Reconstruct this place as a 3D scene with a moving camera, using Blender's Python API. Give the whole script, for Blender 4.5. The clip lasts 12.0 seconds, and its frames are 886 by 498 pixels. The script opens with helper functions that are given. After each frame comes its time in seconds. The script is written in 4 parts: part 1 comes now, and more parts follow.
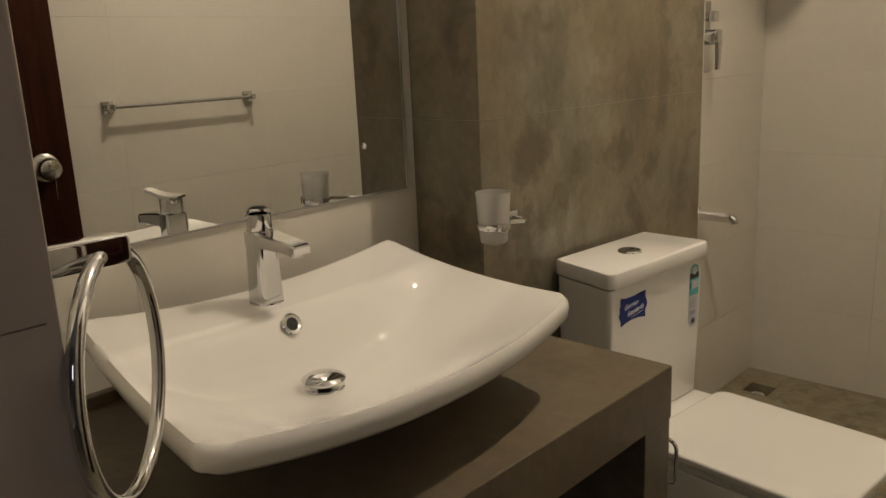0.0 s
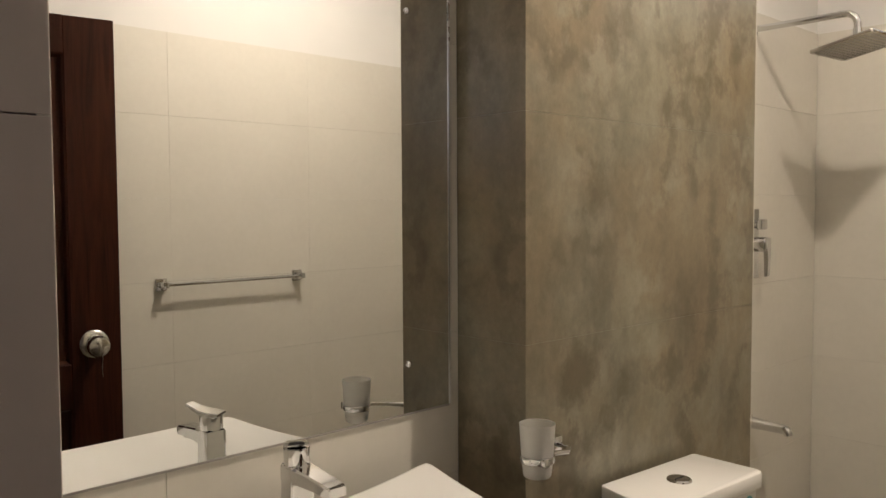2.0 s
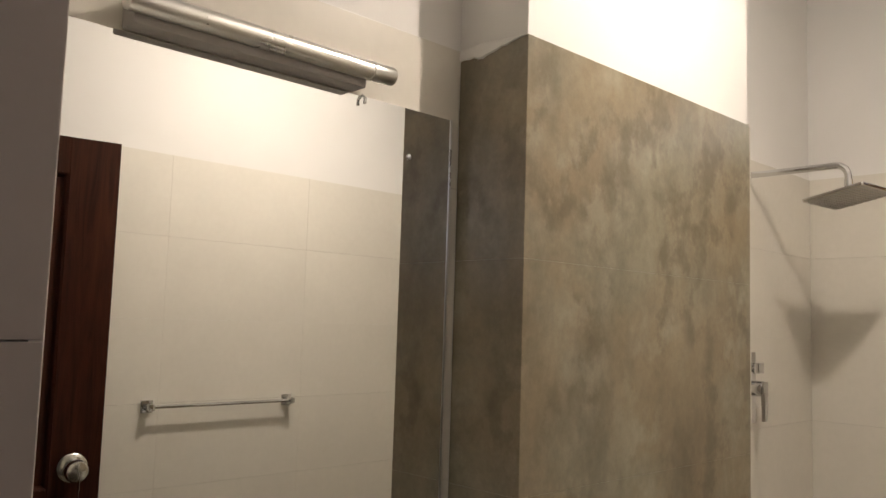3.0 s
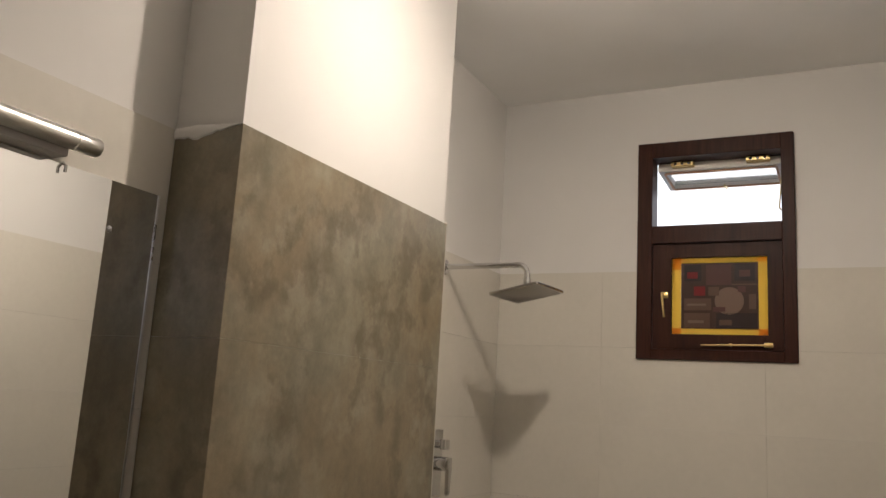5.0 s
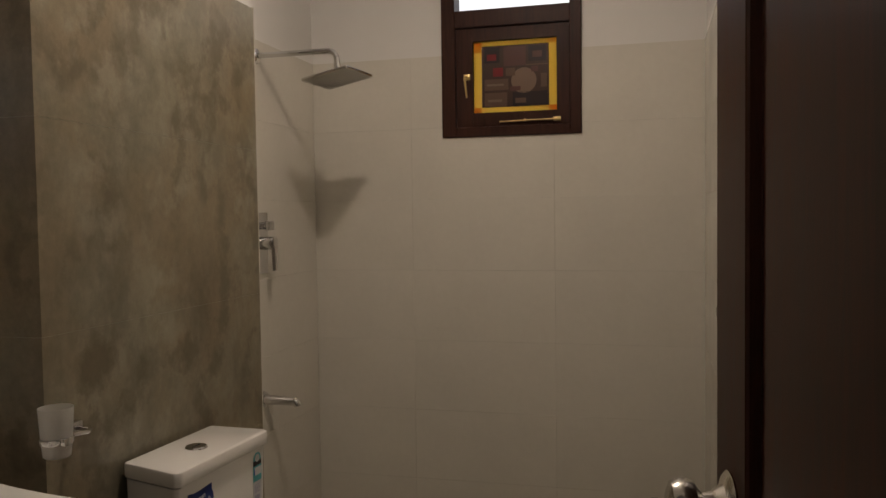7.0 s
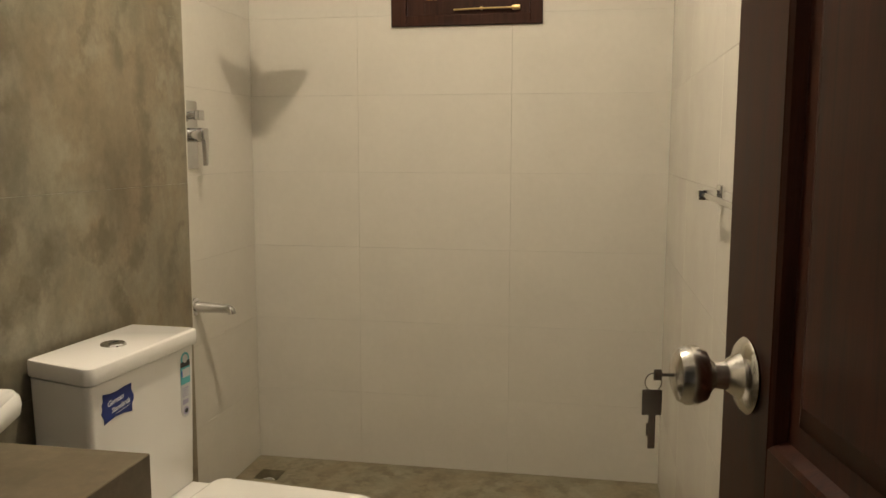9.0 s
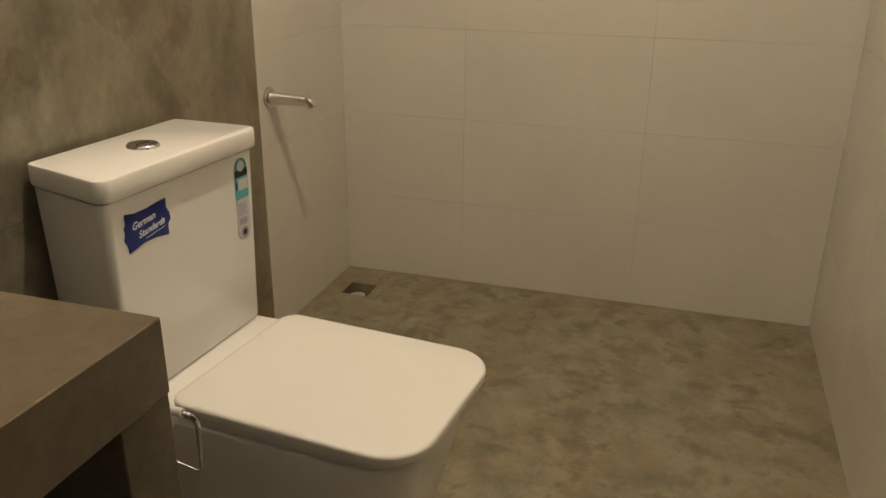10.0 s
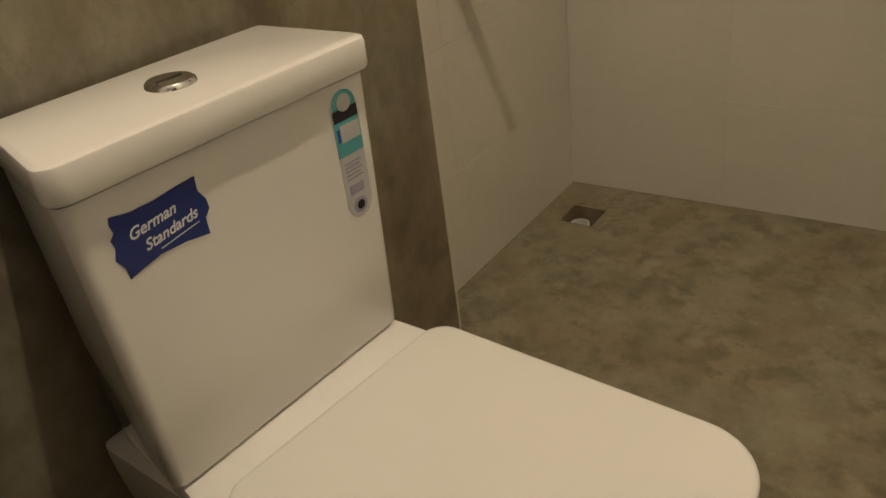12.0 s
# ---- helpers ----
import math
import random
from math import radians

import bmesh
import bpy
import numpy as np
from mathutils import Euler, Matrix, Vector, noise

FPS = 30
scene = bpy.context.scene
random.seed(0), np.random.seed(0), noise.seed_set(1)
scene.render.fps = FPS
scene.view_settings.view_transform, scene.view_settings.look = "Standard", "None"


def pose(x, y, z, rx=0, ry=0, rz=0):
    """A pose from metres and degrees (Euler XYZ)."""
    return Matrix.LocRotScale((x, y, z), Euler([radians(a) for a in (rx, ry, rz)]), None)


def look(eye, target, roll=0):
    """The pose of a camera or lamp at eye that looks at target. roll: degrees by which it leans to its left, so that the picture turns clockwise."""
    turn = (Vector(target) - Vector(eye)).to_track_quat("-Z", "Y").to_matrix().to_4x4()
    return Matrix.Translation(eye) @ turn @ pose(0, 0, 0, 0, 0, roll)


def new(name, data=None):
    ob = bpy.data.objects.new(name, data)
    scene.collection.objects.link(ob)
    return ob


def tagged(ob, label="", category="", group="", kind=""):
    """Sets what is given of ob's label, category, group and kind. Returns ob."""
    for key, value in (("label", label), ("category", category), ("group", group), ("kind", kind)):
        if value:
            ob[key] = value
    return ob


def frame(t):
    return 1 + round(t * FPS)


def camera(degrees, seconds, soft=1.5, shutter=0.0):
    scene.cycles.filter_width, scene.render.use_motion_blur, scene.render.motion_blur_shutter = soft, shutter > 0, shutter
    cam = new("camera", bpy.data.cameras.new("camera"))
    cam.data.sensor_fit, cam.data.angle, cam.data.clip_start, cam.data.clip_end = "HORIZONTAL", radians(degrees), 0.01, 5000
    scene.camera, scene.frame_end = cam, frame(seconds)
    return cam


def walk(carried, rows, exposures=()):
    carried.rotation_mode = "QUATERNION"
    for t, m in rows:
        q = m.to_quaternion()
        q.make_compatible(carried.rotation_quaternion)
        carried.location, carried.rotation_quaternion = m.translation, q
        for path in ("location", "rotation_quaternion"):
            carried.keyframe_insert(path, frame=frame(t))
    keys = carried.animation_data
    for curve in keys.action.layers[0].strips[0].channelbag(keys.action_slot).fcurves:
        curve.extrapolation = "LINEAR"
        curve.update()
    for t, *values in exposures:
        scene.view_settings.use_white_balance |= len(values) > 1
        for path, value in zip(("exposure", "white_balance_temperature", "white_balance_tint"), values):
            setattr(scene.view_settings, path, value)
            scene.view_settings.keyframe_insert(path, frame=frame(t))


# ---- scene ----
cam = camera(57.5, 12.0)
EXPOSURES = [
    (0.0, 0.15, 6450, 10), (0.5, 0.4, 6350, 10), (1.0, 0.41, 6250, 10), (1.5, 0.33, 6150, 10), (2.0, 0.53, 6000, 12),
    (2.5, 0.5, 5900, 13), (4.5, 0.15, 5900, 14), (5.0, -0.1, 5900, 14), (5.5, -0.18, 5900, 15), (6.0, -0.41, 6000, 16),
    (6.5, -0.48, 6050, 16), (7.2, -0.55, 6250, 16), (8.0, 0.0, 6350, 12), (8.8, 0.53, 6400, 8), (9.5, 0.7, 6550, 7),
    (10.0, 0.52, 6700, 9), (11.0, 0.16, 6750, 9), (12.0, 0.21, 6750, 9),
]
PATH = [
    (0, (1.265, -3.132, 1.324), (-0.079, -1.728, 0.854), -2.6),
    (0.5, (1.254, -3.1, 1.325), (-0.187, -1.791, 0.869), -1.6),
    (1, (1.255, -3.11, 1.34), (-0.186, -1.792, 0.909), -2.0),
    (1.5, (1.252, -3.107, 1.393), (-0.181, -1.742, 1.103), -1.6),
    (2, (1.237, -3.108, 1.46), (-0.21, -1.732, 1.36), -0.3),
    (2.5, (1.228, -3.105, 1.492), (-0.236, -1.746, 1.577), 0.9),
    (4.5, (1.259, -3.115, 1.579), (0.142, -1.491, 1.922), 3.2),
    (5, (1.332, -3.149, 1.549), (0.435, -1.401, 1.921), 3.4),
    (5.5, (1.364, -3.182, 1.536), (0.633, -1.343, 1.826), 2.7),
    (6, (1.367, -3.218, 1.511), (0.736, -1.326, 1.652), 1.4),
    (6.5, (1.404, -3.263, 1.474), (0.818, -1.351, 1.502), 0.3),
    (7, (1.432, -3.31, 1.434), (0.932, -1.375, 1.35), -0.8),
    (8.8, (1.375, -3.2, 1.307), (0.998, -1.247, 1.102), 0.5),
    (9, (1.349, -3.109, 1.287), (0.995, -1.155, 1.044), 0.1),
    (9.5, (1.288, -2.879, 1.259), (0.789, -0.995, 0.809), 0.0),
    (10, (1.193, -2.631, 1.195), (0.639, -0.853, 0.466), 0.5),
    (10.5, (1.105, -2.436, 1.125), (0.564, -0.758, 0.179), -1.0),
    (11, (1.065, -2.278, 1.063), (0.345, -0.789, -0.062), -5.6),
    (11.5, (1.055, -2.138, 1.065), (0.136, -0.741, -0.031), -7.3),
    (12, (1.013, -2.018, 1.086), (-0.045, -0.637, 0.099), -7.8),
]
walk(cam, [(t, look(eye, target, roll)) for t, eye, target, roll in PATH],
     exposures=EXPOSURES)

# ---- world, sun, large lights ----
world = bpy.data.worlds.new("sky_world")
scene.world = world
world.use_nodes = True
wn, wl = world.node_tree.nodes, world.node_tree.links
sky = wn.new("ShaderNodeTexSky")
sky.sky_type, sky.sun_disc = "NISHITA", False
sky.sun_elevation, sky.sun_rotation = radians(26), radians(190.6)
wl.new(sky.outputs[0], wn["Background"].inputs[0])
wn["Background"].inputs[1].default_value = 0.15
sun = new("sun", bpy.data.lights.new("sun", "SUN"))
sun.data.energy, sun.data.angle, sun.data.color = 5.0, radians(0.5), (1, 0.96, 0.9)
sun.matrix_world = look((-0.94, -5, 2.49), (0, 0, 0))

LAMP_WATTS = 15.5
LAMP = (0.85, -1.47, 2.775)
downlight = new("ceiling_lamp_downlight", bpy.data.lights.new("ceiling_lamp_downlight", "AREA"))
downlight.data.shape, downlight.data.size = "DISK", 0.05
downlight.data.energy, downlight.data.color = 11.5, (1.0, 0.84, 0.64)
downlight.location = (LAMP[0], LAMP[1], LAMP[2] - 0.012)
for k in (-1, 0, 1):
    lamp = new("ceiling_lamp_light", bpy.data.lights.new("ceiling_lamp_light", "POINT"))
    lamp.data.energy, lamp.data.shadow_soft_size, lamp.data.color = LAMP_WATTS / 3, 0.011, (1.0, 0.84, 0.64)
    lamp.location = (LAMP[0] + 0.024 * k, LAMP[1] + 0.014 * k, LAMP[2] - 0.07)
# unseen fill added outside the doorway to lift the jamb and door
hall = new("hall_fill_light", bpy.data.lights.new("hall_fill_light", "AREA"))
hall.data.energy, hall.data.size, hall.data.color = 1.3, 0.5, (0.95, 0.92, 1.0)
hall.matrix_world = look((2.6, -4.6, 2.2), (1.3, -3.2, 1.2))


# ---- materials ----
class Mat:
    """A principled material with a few shorthands for its nodes."""

    def __init__(self, name, color, rough=0.5, metal=0.0, coat=0.0, spec=0.5):
        self.m = bpy.data.materials.new(name)
        self.m.use_nodes = True
        self.n, self.l = self.m.node_tree.nodes, self.m.node_tree.links
        self.b = self.n["Principled BSDF"]
        self.b.inputs["Base Color"].default_value = (*color, 1)
        self.b.inputs["Roughness"].default_value = rough
        self.b.inputs["Metallic"].default_value = metal
        self.b.inputs["Coat Weight"].default_value = coat
        self.b.inputs["Coat Roughness"].default_value = 0.05
        self.b.inputs["Specular IOR Level"].default_value = spec

    def coord(self, scale=(1, 1, 1), world=True, per_object=0.0):
        c = self.n.new("ShaderNodeNewGeometry" if world else "ShaderNodeTexCoord")
        out = c.outputs["Position"] if world else c.outputs["Object"]
        if per_object:
            info = self.n.new("ShaderNodeObjectInfo")
            mul = self.n.new("ShaderNodeMath")
            mul.operation = "MULTIPLY"
            mul.inputs[1].default_value = per_object
            self.l.new(info.outputs["Random"], mul.inputs[0])
            add = self.n.new("ShaderNodeVectorMath")
            self.l.new(out, add.inputs[0])
            self.l.new(mul.outputs[0], add.inputs[1])
            out = add.outputs[0]
        mp = self.n.new("ShaderNodeMapping")
        mp.inputs["Scale"].default_value = scale
        self.l.new(out, mp.inputs["Vector"])
        return mp.outputs[0]

    def noise(self, vec, scale, detail=4, rough=0.55, distort=0.0):
        t = self.n.new("ShaderNodeTexNoise")
        for k, v in (("Scale", scale), ("Detail", detail), ("Roughness", rough), ("Distortion", distort)):
            t.inputs[k].default_value = v
        self.l.new(vec, t.inputs["Vector"])
        return t.outputs["Fac"]

    def ramp(self, fac, stops):
        r = self.n.new("ShaderNodeValToRGB")
        e = r.color_ramp.elements
        while len(e) < len(stops):
            e.new(0.5)
        for el, (p, c) in zip(e, stops):
            el.position, el.color = p, (*c, 1) if len(c) == 3 else c
        self.l.new(fac, r.inputs[0])
        return r.outputs[0]

    def mix(self, fac, a, b, mode="MIX"):
        x = self.n.new("ShaderNodeMix")
        x.data_type, x.blend_type = "RGBA", mode
        for sock, v in ((x.inputs[0], fac), (x.inputs[6], a), (x.inputs[7], b)):
            if isinstance(v, (int, float)):
                sock.default_value = v
            elif isinstance(v, tuple):
                sock.default_value = (*v, 1)
            else:
                self.l.new(v, sock)
        return x.outputs[2]

    def color(self, out):
        self.l.new(out, self.b.inputs["Base Color"])

    def roughness(self, fac, lo, hi):
        r = self.n.new("ShaderNodeMapRange")
        r.inputs["To Min"].default_value, r.inputs["To Max"].default_value = lo, hi
        self.l.new(fac, r.inputs["Value"])
        self.l.new(r.outputs[0], self.b.inputs["Roughness"])

    def bump(self, fac, strength, distance=0.002):
        b = self.n.new("ShaderNodeBump")
        b.inputs["Strength"].default_value, b.inputs["Distance"].default_value = strength, distance
        self.l.new(fac, b.inputs["Height"])
        self.l.new(b.outputs[0], self.b.inputs["Normal"])


def concrete_mat(name, stops, stain, rough, per_object=0.0, contrast=1.0, stretch=(1, 1, 1), size=1.0):
    """Troweled cement: cloudy tone, rusty stains, dense torn-edged dark patches, pale scrapes and vertical drags."""
    m = Mat(name, (0.3, 0.28, 0.22), 0.4)
    v = m.coord(stretch, per_object=per_object)
    big = m.noise(v, 2.3 * size, 5, 0.6)
    mid = m.noise(v, 6.0 * size, 10, 0.72)
    torn = m.noise(v, 9.5 * size, 8, 0.60)
    drag = m.noise(m.coord((stretch[0] * 1.4, stretch[1] * 1.4, stretch[2] * 0.8), per_object=per_object), 4.2 * size, 8, 0.62)
    fine = m.noise(v, 48, 6, 0.75)
    base = m.ramp(mid, stops)
    c = m.mix(m.ramp(big, [(0.44, (0, 0, 0)), (0.60, (0.8, 0.8, 0.8))]), base, m.mix(0.62, base, stain))
    k = contrast
    c = m.mix(1.0, c, m.ramp(drag, [(0.34, (1 - 0.24 * k,) * 3), (0.50, (1 - 0.06 * k,) * 3), (0.60, (1.0, 1.0, 1.0))]), "MULTIPLY")
    gate = m.ramp(m.noise(v, 3.4 * size, 3, 0.5), [(0.46, (0, 0, 0)), (0.53, (1, 1, 1))])
    cut = m.ramp(torn, [(0.485, (0, 0, 0)), (0.535, (0.36 * k,) * 3), (0.62, (0.72 * k,) * 3)])
    c = m.mix(m.mix(1.0, gate, cut, "MULTIPLY"), c, tuple(k * q for k, q in zip((0.74, 0.66, 0.60), stops[0][1])))
    gate2 = m.ramp(m.noise(m.coord((stretch[0] * 1.3, stretch[1] * 1.3, stretch[2] * 0.8)), 3.1 * size, 3, 0.5), [(0.48, (0, 0, 0)), (0.60, (1, 1, 1))])
    cut2 = m.ramp(m.noise(v, 9.0 * size, 7, 0.58), [(0.485, (0, 0, 0)), (0.60, (0.46 * k,) * 3)])
    c = m.mix(m.mix(1.0, gate2, cut2, "MULTIPLY"), c, tuple(1.08 * q for q in stops[-1][1]))
    c = m.mix(0.45, c, m.ramp(fine, [(0.3, (0.55, 0.55, 0.55)), (0.7, (1, 1, 1))]), "MULTIPLY")
    m.color(c)
    m.roughness(mid, *rough)
    m.bump(mid, 0.10, 0.002)
    return m.m


def tile_mat(name, color, rough=0.22):
    m = Mat(name, color, rough)
    v = m.coord(per_object=3.0)
    n1, n2 = m.noise(v, 3.0, 3), m.noise(v, 45, 3)
    lo = tuple(q * 0.955 for q in color)
    c = m.mix(1.0, m.ramp(n1, [(0.35, lo), (0.65, color)]), m.ramp(n2, [(0.3, (0.97, 0.97, 0.97)), (0.7, (1, 1, 1))]), "MULTIPLY")
    m.color(c)
    m.roughness(n1, rough - 0.04, rough + 0.08)
    m.bump(n2, 0.05, 0.0006)
    return m.m


def plaster_mat(name, color, rough=0.75):
    m = Mat(name, color, rough)
    v = m.coord()
    n1, n2 = m.noise(v, 1.8, 4), m.noise(v, 130, 4)
    m.color(m.ramp(n1, [(0.3, tuple(q * 0.94 for q in color)), (0.7, color)]))
    m.bump(n2, 0.12, 0.001)
    return m.m


def wood_mat(name, dark, light, rough=0.28):
    m = Mat(name, light, rough, spec=0.14)
    v = m.coord((18, 18, 1.1), world=False)
    g = m.noise(v, 2.2, 8, 0.65, 1.4)
    f = m.noise(m.coord((160, 160, 6), world=False), 2, 4)
    c = m.mix(0.25, m.ramp(g, [(0.32, dark), (0.68, light)]), m.ramp(f, [(0.35, (0.5, 0.5, 0.5)), (0.65, (1, 1, 1))]), "MULTIPLY")
    m.color(c)
    m.roughness(g, rough, rough + 0.14)
    m.bump(f, 0.08, 0.0006)
    return m.m


def simple(name, color, rough=0.4, metal=0.0, coat=0.0, wear=0.0):
    m = Mat(name, color, rough, metal, coat)
    n = m.noise(m.coord(world=False), 14, 4)
    if wear:
        m.color(m.ramp(n, [(0.3, tuple(q * (1 - wear) for q in color)), (0.7, color)]))
    m.roughness(n, max(0.02, rough * 0.8), rough * 1.25)
    return m.m


M_TILE = tile_mat("cream_wall_tile", (0.655, 0.622, 0.552), 0.20)
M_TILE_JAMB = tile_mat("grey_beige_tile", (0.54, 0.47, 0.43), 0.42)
M_PLASTER = plaster_mat("cream_plaster", (0.69, 0.672, 0.645))
# very pale, for the added bounce surface outside the window
M_BACKDROP = plaster_mat("white_backdrop", (0.86, 0.86, 0.85))
M_CEIL = plaster_mat("white_ceiling_paint", (0.86, 0.855, 0.84))
M_CONC = concrete_mat("cement_look_tile", [(0.30, (0.178, 0.157, 0.106)), (0.50, (0.242, 0.217, 0.153)), (0.70, (0.325, 0.297, 0.222))], (0.262, 0.19, 0.105), (0.24, 0.42), stretch=(1.0, 1.0, 0.9), contrast=1.15, size=1.1)
M_COUNTER = concrete_mat("cement_counter", [(0.30, (0.112, 0.094, 0.063)), (0.50, (0.152, 0.130, 0.091)), (0.72, (0.205, 0.178, 0.130))], (0.175, 0.122, 0.068), (0.30, 0.5), contrast=0.5)
M_FLOOR = concrete_mat("cement_floor", [(0.30, (0.20, 0.176, 0.114)), (0.50, (0.27, 0.24, 0.162)), (0.70, (0.335, 0.302, 0.216))], (0.27, 0.20, 0.115), (0.32, 0.55), contrast=1.1, size=1.6)
M_CERAMIC = simple("white_glazed_ceramic", (0.80, 0.785, 0.75), 0.032)
M_LID = simple("white_plastic_lid", (0.76, 0.745, 0.70), 0.10)
M_CHROME = simple("chrome", (0.68, 0.68, 0.68), 0.06, 1.0)
M_STEEL = simple("brushed_steel", (0.62, 0.60, 0.56), 0.22, 1.0)
M_ALU = simple("satin_aluminium", (0.70, 0.69, 0.66), 0.28, 1.0)
M_DARK = simple("near_black_fill", (0.02, 0.02, 0.02), 0.6)
M_GREY = simple("grey_plastic_diffuser", (0.33, 0.31, 0.29), 0.45)
M_WOOD = wood_mat("dark_varnished_wood", (0.020, 0.0062, 0.0034), (0.054, 0.0155, 0.0078), 0.30)
M_WOOD_WIN = wood_mat("window_wood", (0.022, 0.008, 0.005), (0.055, 0.019, 0.011), 0.35)
# near-white base: the outdoor glare on the open top light is painted in
M_GLARE_WOOD = simple("glare_whitened_wood", (0.85, 0.81, 0.75), 0.5, wear=0.1)
M_ORANGE_WOOD = simple("orange_brown_wood", (0.50, 0.26, 0.12), 0.5, wear=0.2)
M_BRASS = simple("brass", (0.62, 0.47, 0.20), 0.3, 1.0)
M_PVC = simple("white_pvc", (0.78, 0.76, 0.72), 0.4, wear=0.3)
M_RUBBLE = concrete_mat("dark_mortar", [(0.3, (0.015, 0.013, 0.010)), (0.5, (0.030, 0.025, 0.02)), (0.72, (0.06, 0.05, 0.04))], (0.05, 0.04, 0.03), (0.7, 0.9))
M_MIRROR = Mat("mirror_silver", (0.86, 0.87, 0.86), 0.0, 1.0).m
M_BLUE = simple("blue_sticker", (0.007, 0.024, 0.18), 0.35)
M_BLUE2 = simple("mid_blue_print", (0.03, 0.10, 0.38), 0.35)
M_WHITE_INK = simple("white_print", (0.75, 0.76, 0.80), 0.4)
M_TEAL = simple("teal_print", (0.10, 0.42, 0.46), 0.35)
M_BLACK_INK = simple("black_print", (0.015, 0.015, 0.018), 0.4)
M_LILAC = simple("lilac_print", (0.36, 0.34, 0.46), 0.4)
M_STICKER_W = simple("pale_label_paper", (0.55, 0.55, 0.56), 0.4)


def glass_mat(name, color, rough):
    m = Mat(name, color, rough)
    m.b.inputs["Transmission Weight"].default_value = 1.0
    m.b.inputs["IOR"].default_value = 1.45
    return m.m


M_GLASS = glass_mat("clear_glass", (0.95, 0.97, 0.96), 0.0)
M_FROST = Mat("frosted_tumbler_glass", (0.90, 0.89, 0.86), 0.35).m
M_FROST.node_tree.nodes["Principled BSDF"].inputs["Transmission Weight"].default_value = 0.72


def translucent_mat(name, color, share):
    m = bpy.data.materials.new(name)
    m.use_nodes = True
    n, l = m.node_tree.nodes, m.node_tree.links
    d, t, x = n["Principled BSDF"], n.new("ShaderNodeBsdfTranslucent"), n.new("ShaderNodeMixShader")
    d.inputs["Base Color"].default_value = (*color, 1)
    d.inputs["Roughness"].default_value = 0.4
    t.inputs["Color"].default_value = (*color, 1)
    x.inputs[0].default_value = share
    l.new(d.outputs[0], x.inputs[1])
    l.new(t.outputs[0], x.inputs[2])
    l.new(x.outputs[0], n["Material Output"].inputs["Surface"])
    return m


M_TAPE = translucent_mat("yellow_translucent_tape", (1.0, 0.76, 0.25), 0.98)
M_TAPE2 = translucent_mat("doubled_yellow_tape", (0.92, 0.62, 0.14), 0.92)


# ---- mesh helpers ----
def part(name, bm, material, parent=None, label="", smooth=30.0, kind=""):
    """Links a bmesh as one mesh object, under parent if one is given."""
    me = bpy.data.meshes.new(name)
    bmesh.ops.recalc_face_normals(bm, faces=bm.faces)
    bm.to_mesh(me)
    bm.free()
    if smooth:
        me.shade_smooth()
        me.set_sharp_from_angle(angle=radians(smooth))
    me.materials.append(material)
    ob = new(name, me)
    if parent:
        ob.parent = parent
        ob.matrix_parent_inverse = parent.matrix_world.inverted()
    return tagged(ob, label=label, kind=kind)


def thing(name, at, label, category, group="", kind="", turn=0.0):
    ob = new(name)
    ob.empty_display_size = 0.05
    ob.matrix_world = pose(*at, 0, 0, turn)
    return tagged(ob, label, category, group, kind)


def box(x0, x1, y0, y1, z0, z1, bevel=0.0, seg=2):
    bm = bmesh.new()
    bmesh.ops.create_cube(bm, size=1, matrix=Matrix.Translation(((x0 + x1) / 2, (y0 + y1) / 2, (z0 + z1) / 2)) @ Matrix.Diagonal((x1 - x0, y1 - y0, z1 - z0, 1)))
    if bevel:
        bmesh.ops.bevel(bm, geom=bm.edges[:], offset=bevel, segments=seg, affect="EDGES", profile=0.5)
    return bm


def join(*bms):
    out = bmesh.new()
    for b in bms:
        me = bpy.data.meshes.new("tmp")
        b.to_mesh(me)
        out.from_mesh(me)
        bpy.data.meshes.remove(me)
        b.free()
    return out


def moved(bm, m):
    bmesh.ops.transform(bm, matrix=m, verts=bm.verts)
    return bm


def lathe(profile, n=32, axis="Z", at=(0, 0, 0), closed=False):
    """Revolves (radius, height) pairs round an axis through at."""
    bm = bmesh.new()
    rings = []
    for r, h in profile:
        if r < 1e-6:
            rings.append([bm.verts.new((0, 0, h))])
        else:
            rings.append([bm.verts.new((r * math.cos(2 * math.pi * i / n), r * math.sin(2 * math.pi * i / n), h)) for i in range(n)])
    for a, b in zip(rings, rings[1:]):
        for i in range(n):
            j = (i + 1) % n
            if len(a) == 1 and len(b) > 1:
                bm.faces.new((a[0], b[i], b[j]))
            elif len(b) == 1 and len(a) > 1:
                bm.faces.new((a[i], a[j], b[0]))
            elif len(a) > 1:
                bm.faces.new((a[i], a[j], b[j], b[i]))
    turn = {"Z": Matrix.Identity(4), "X": pose(0, 0, 0, 0, 90, 0), "Y": pose(0, 0, 0, -90, 0, 0)}[axis]
    return moved(bm, Matrix.Translation(at) @ turn)


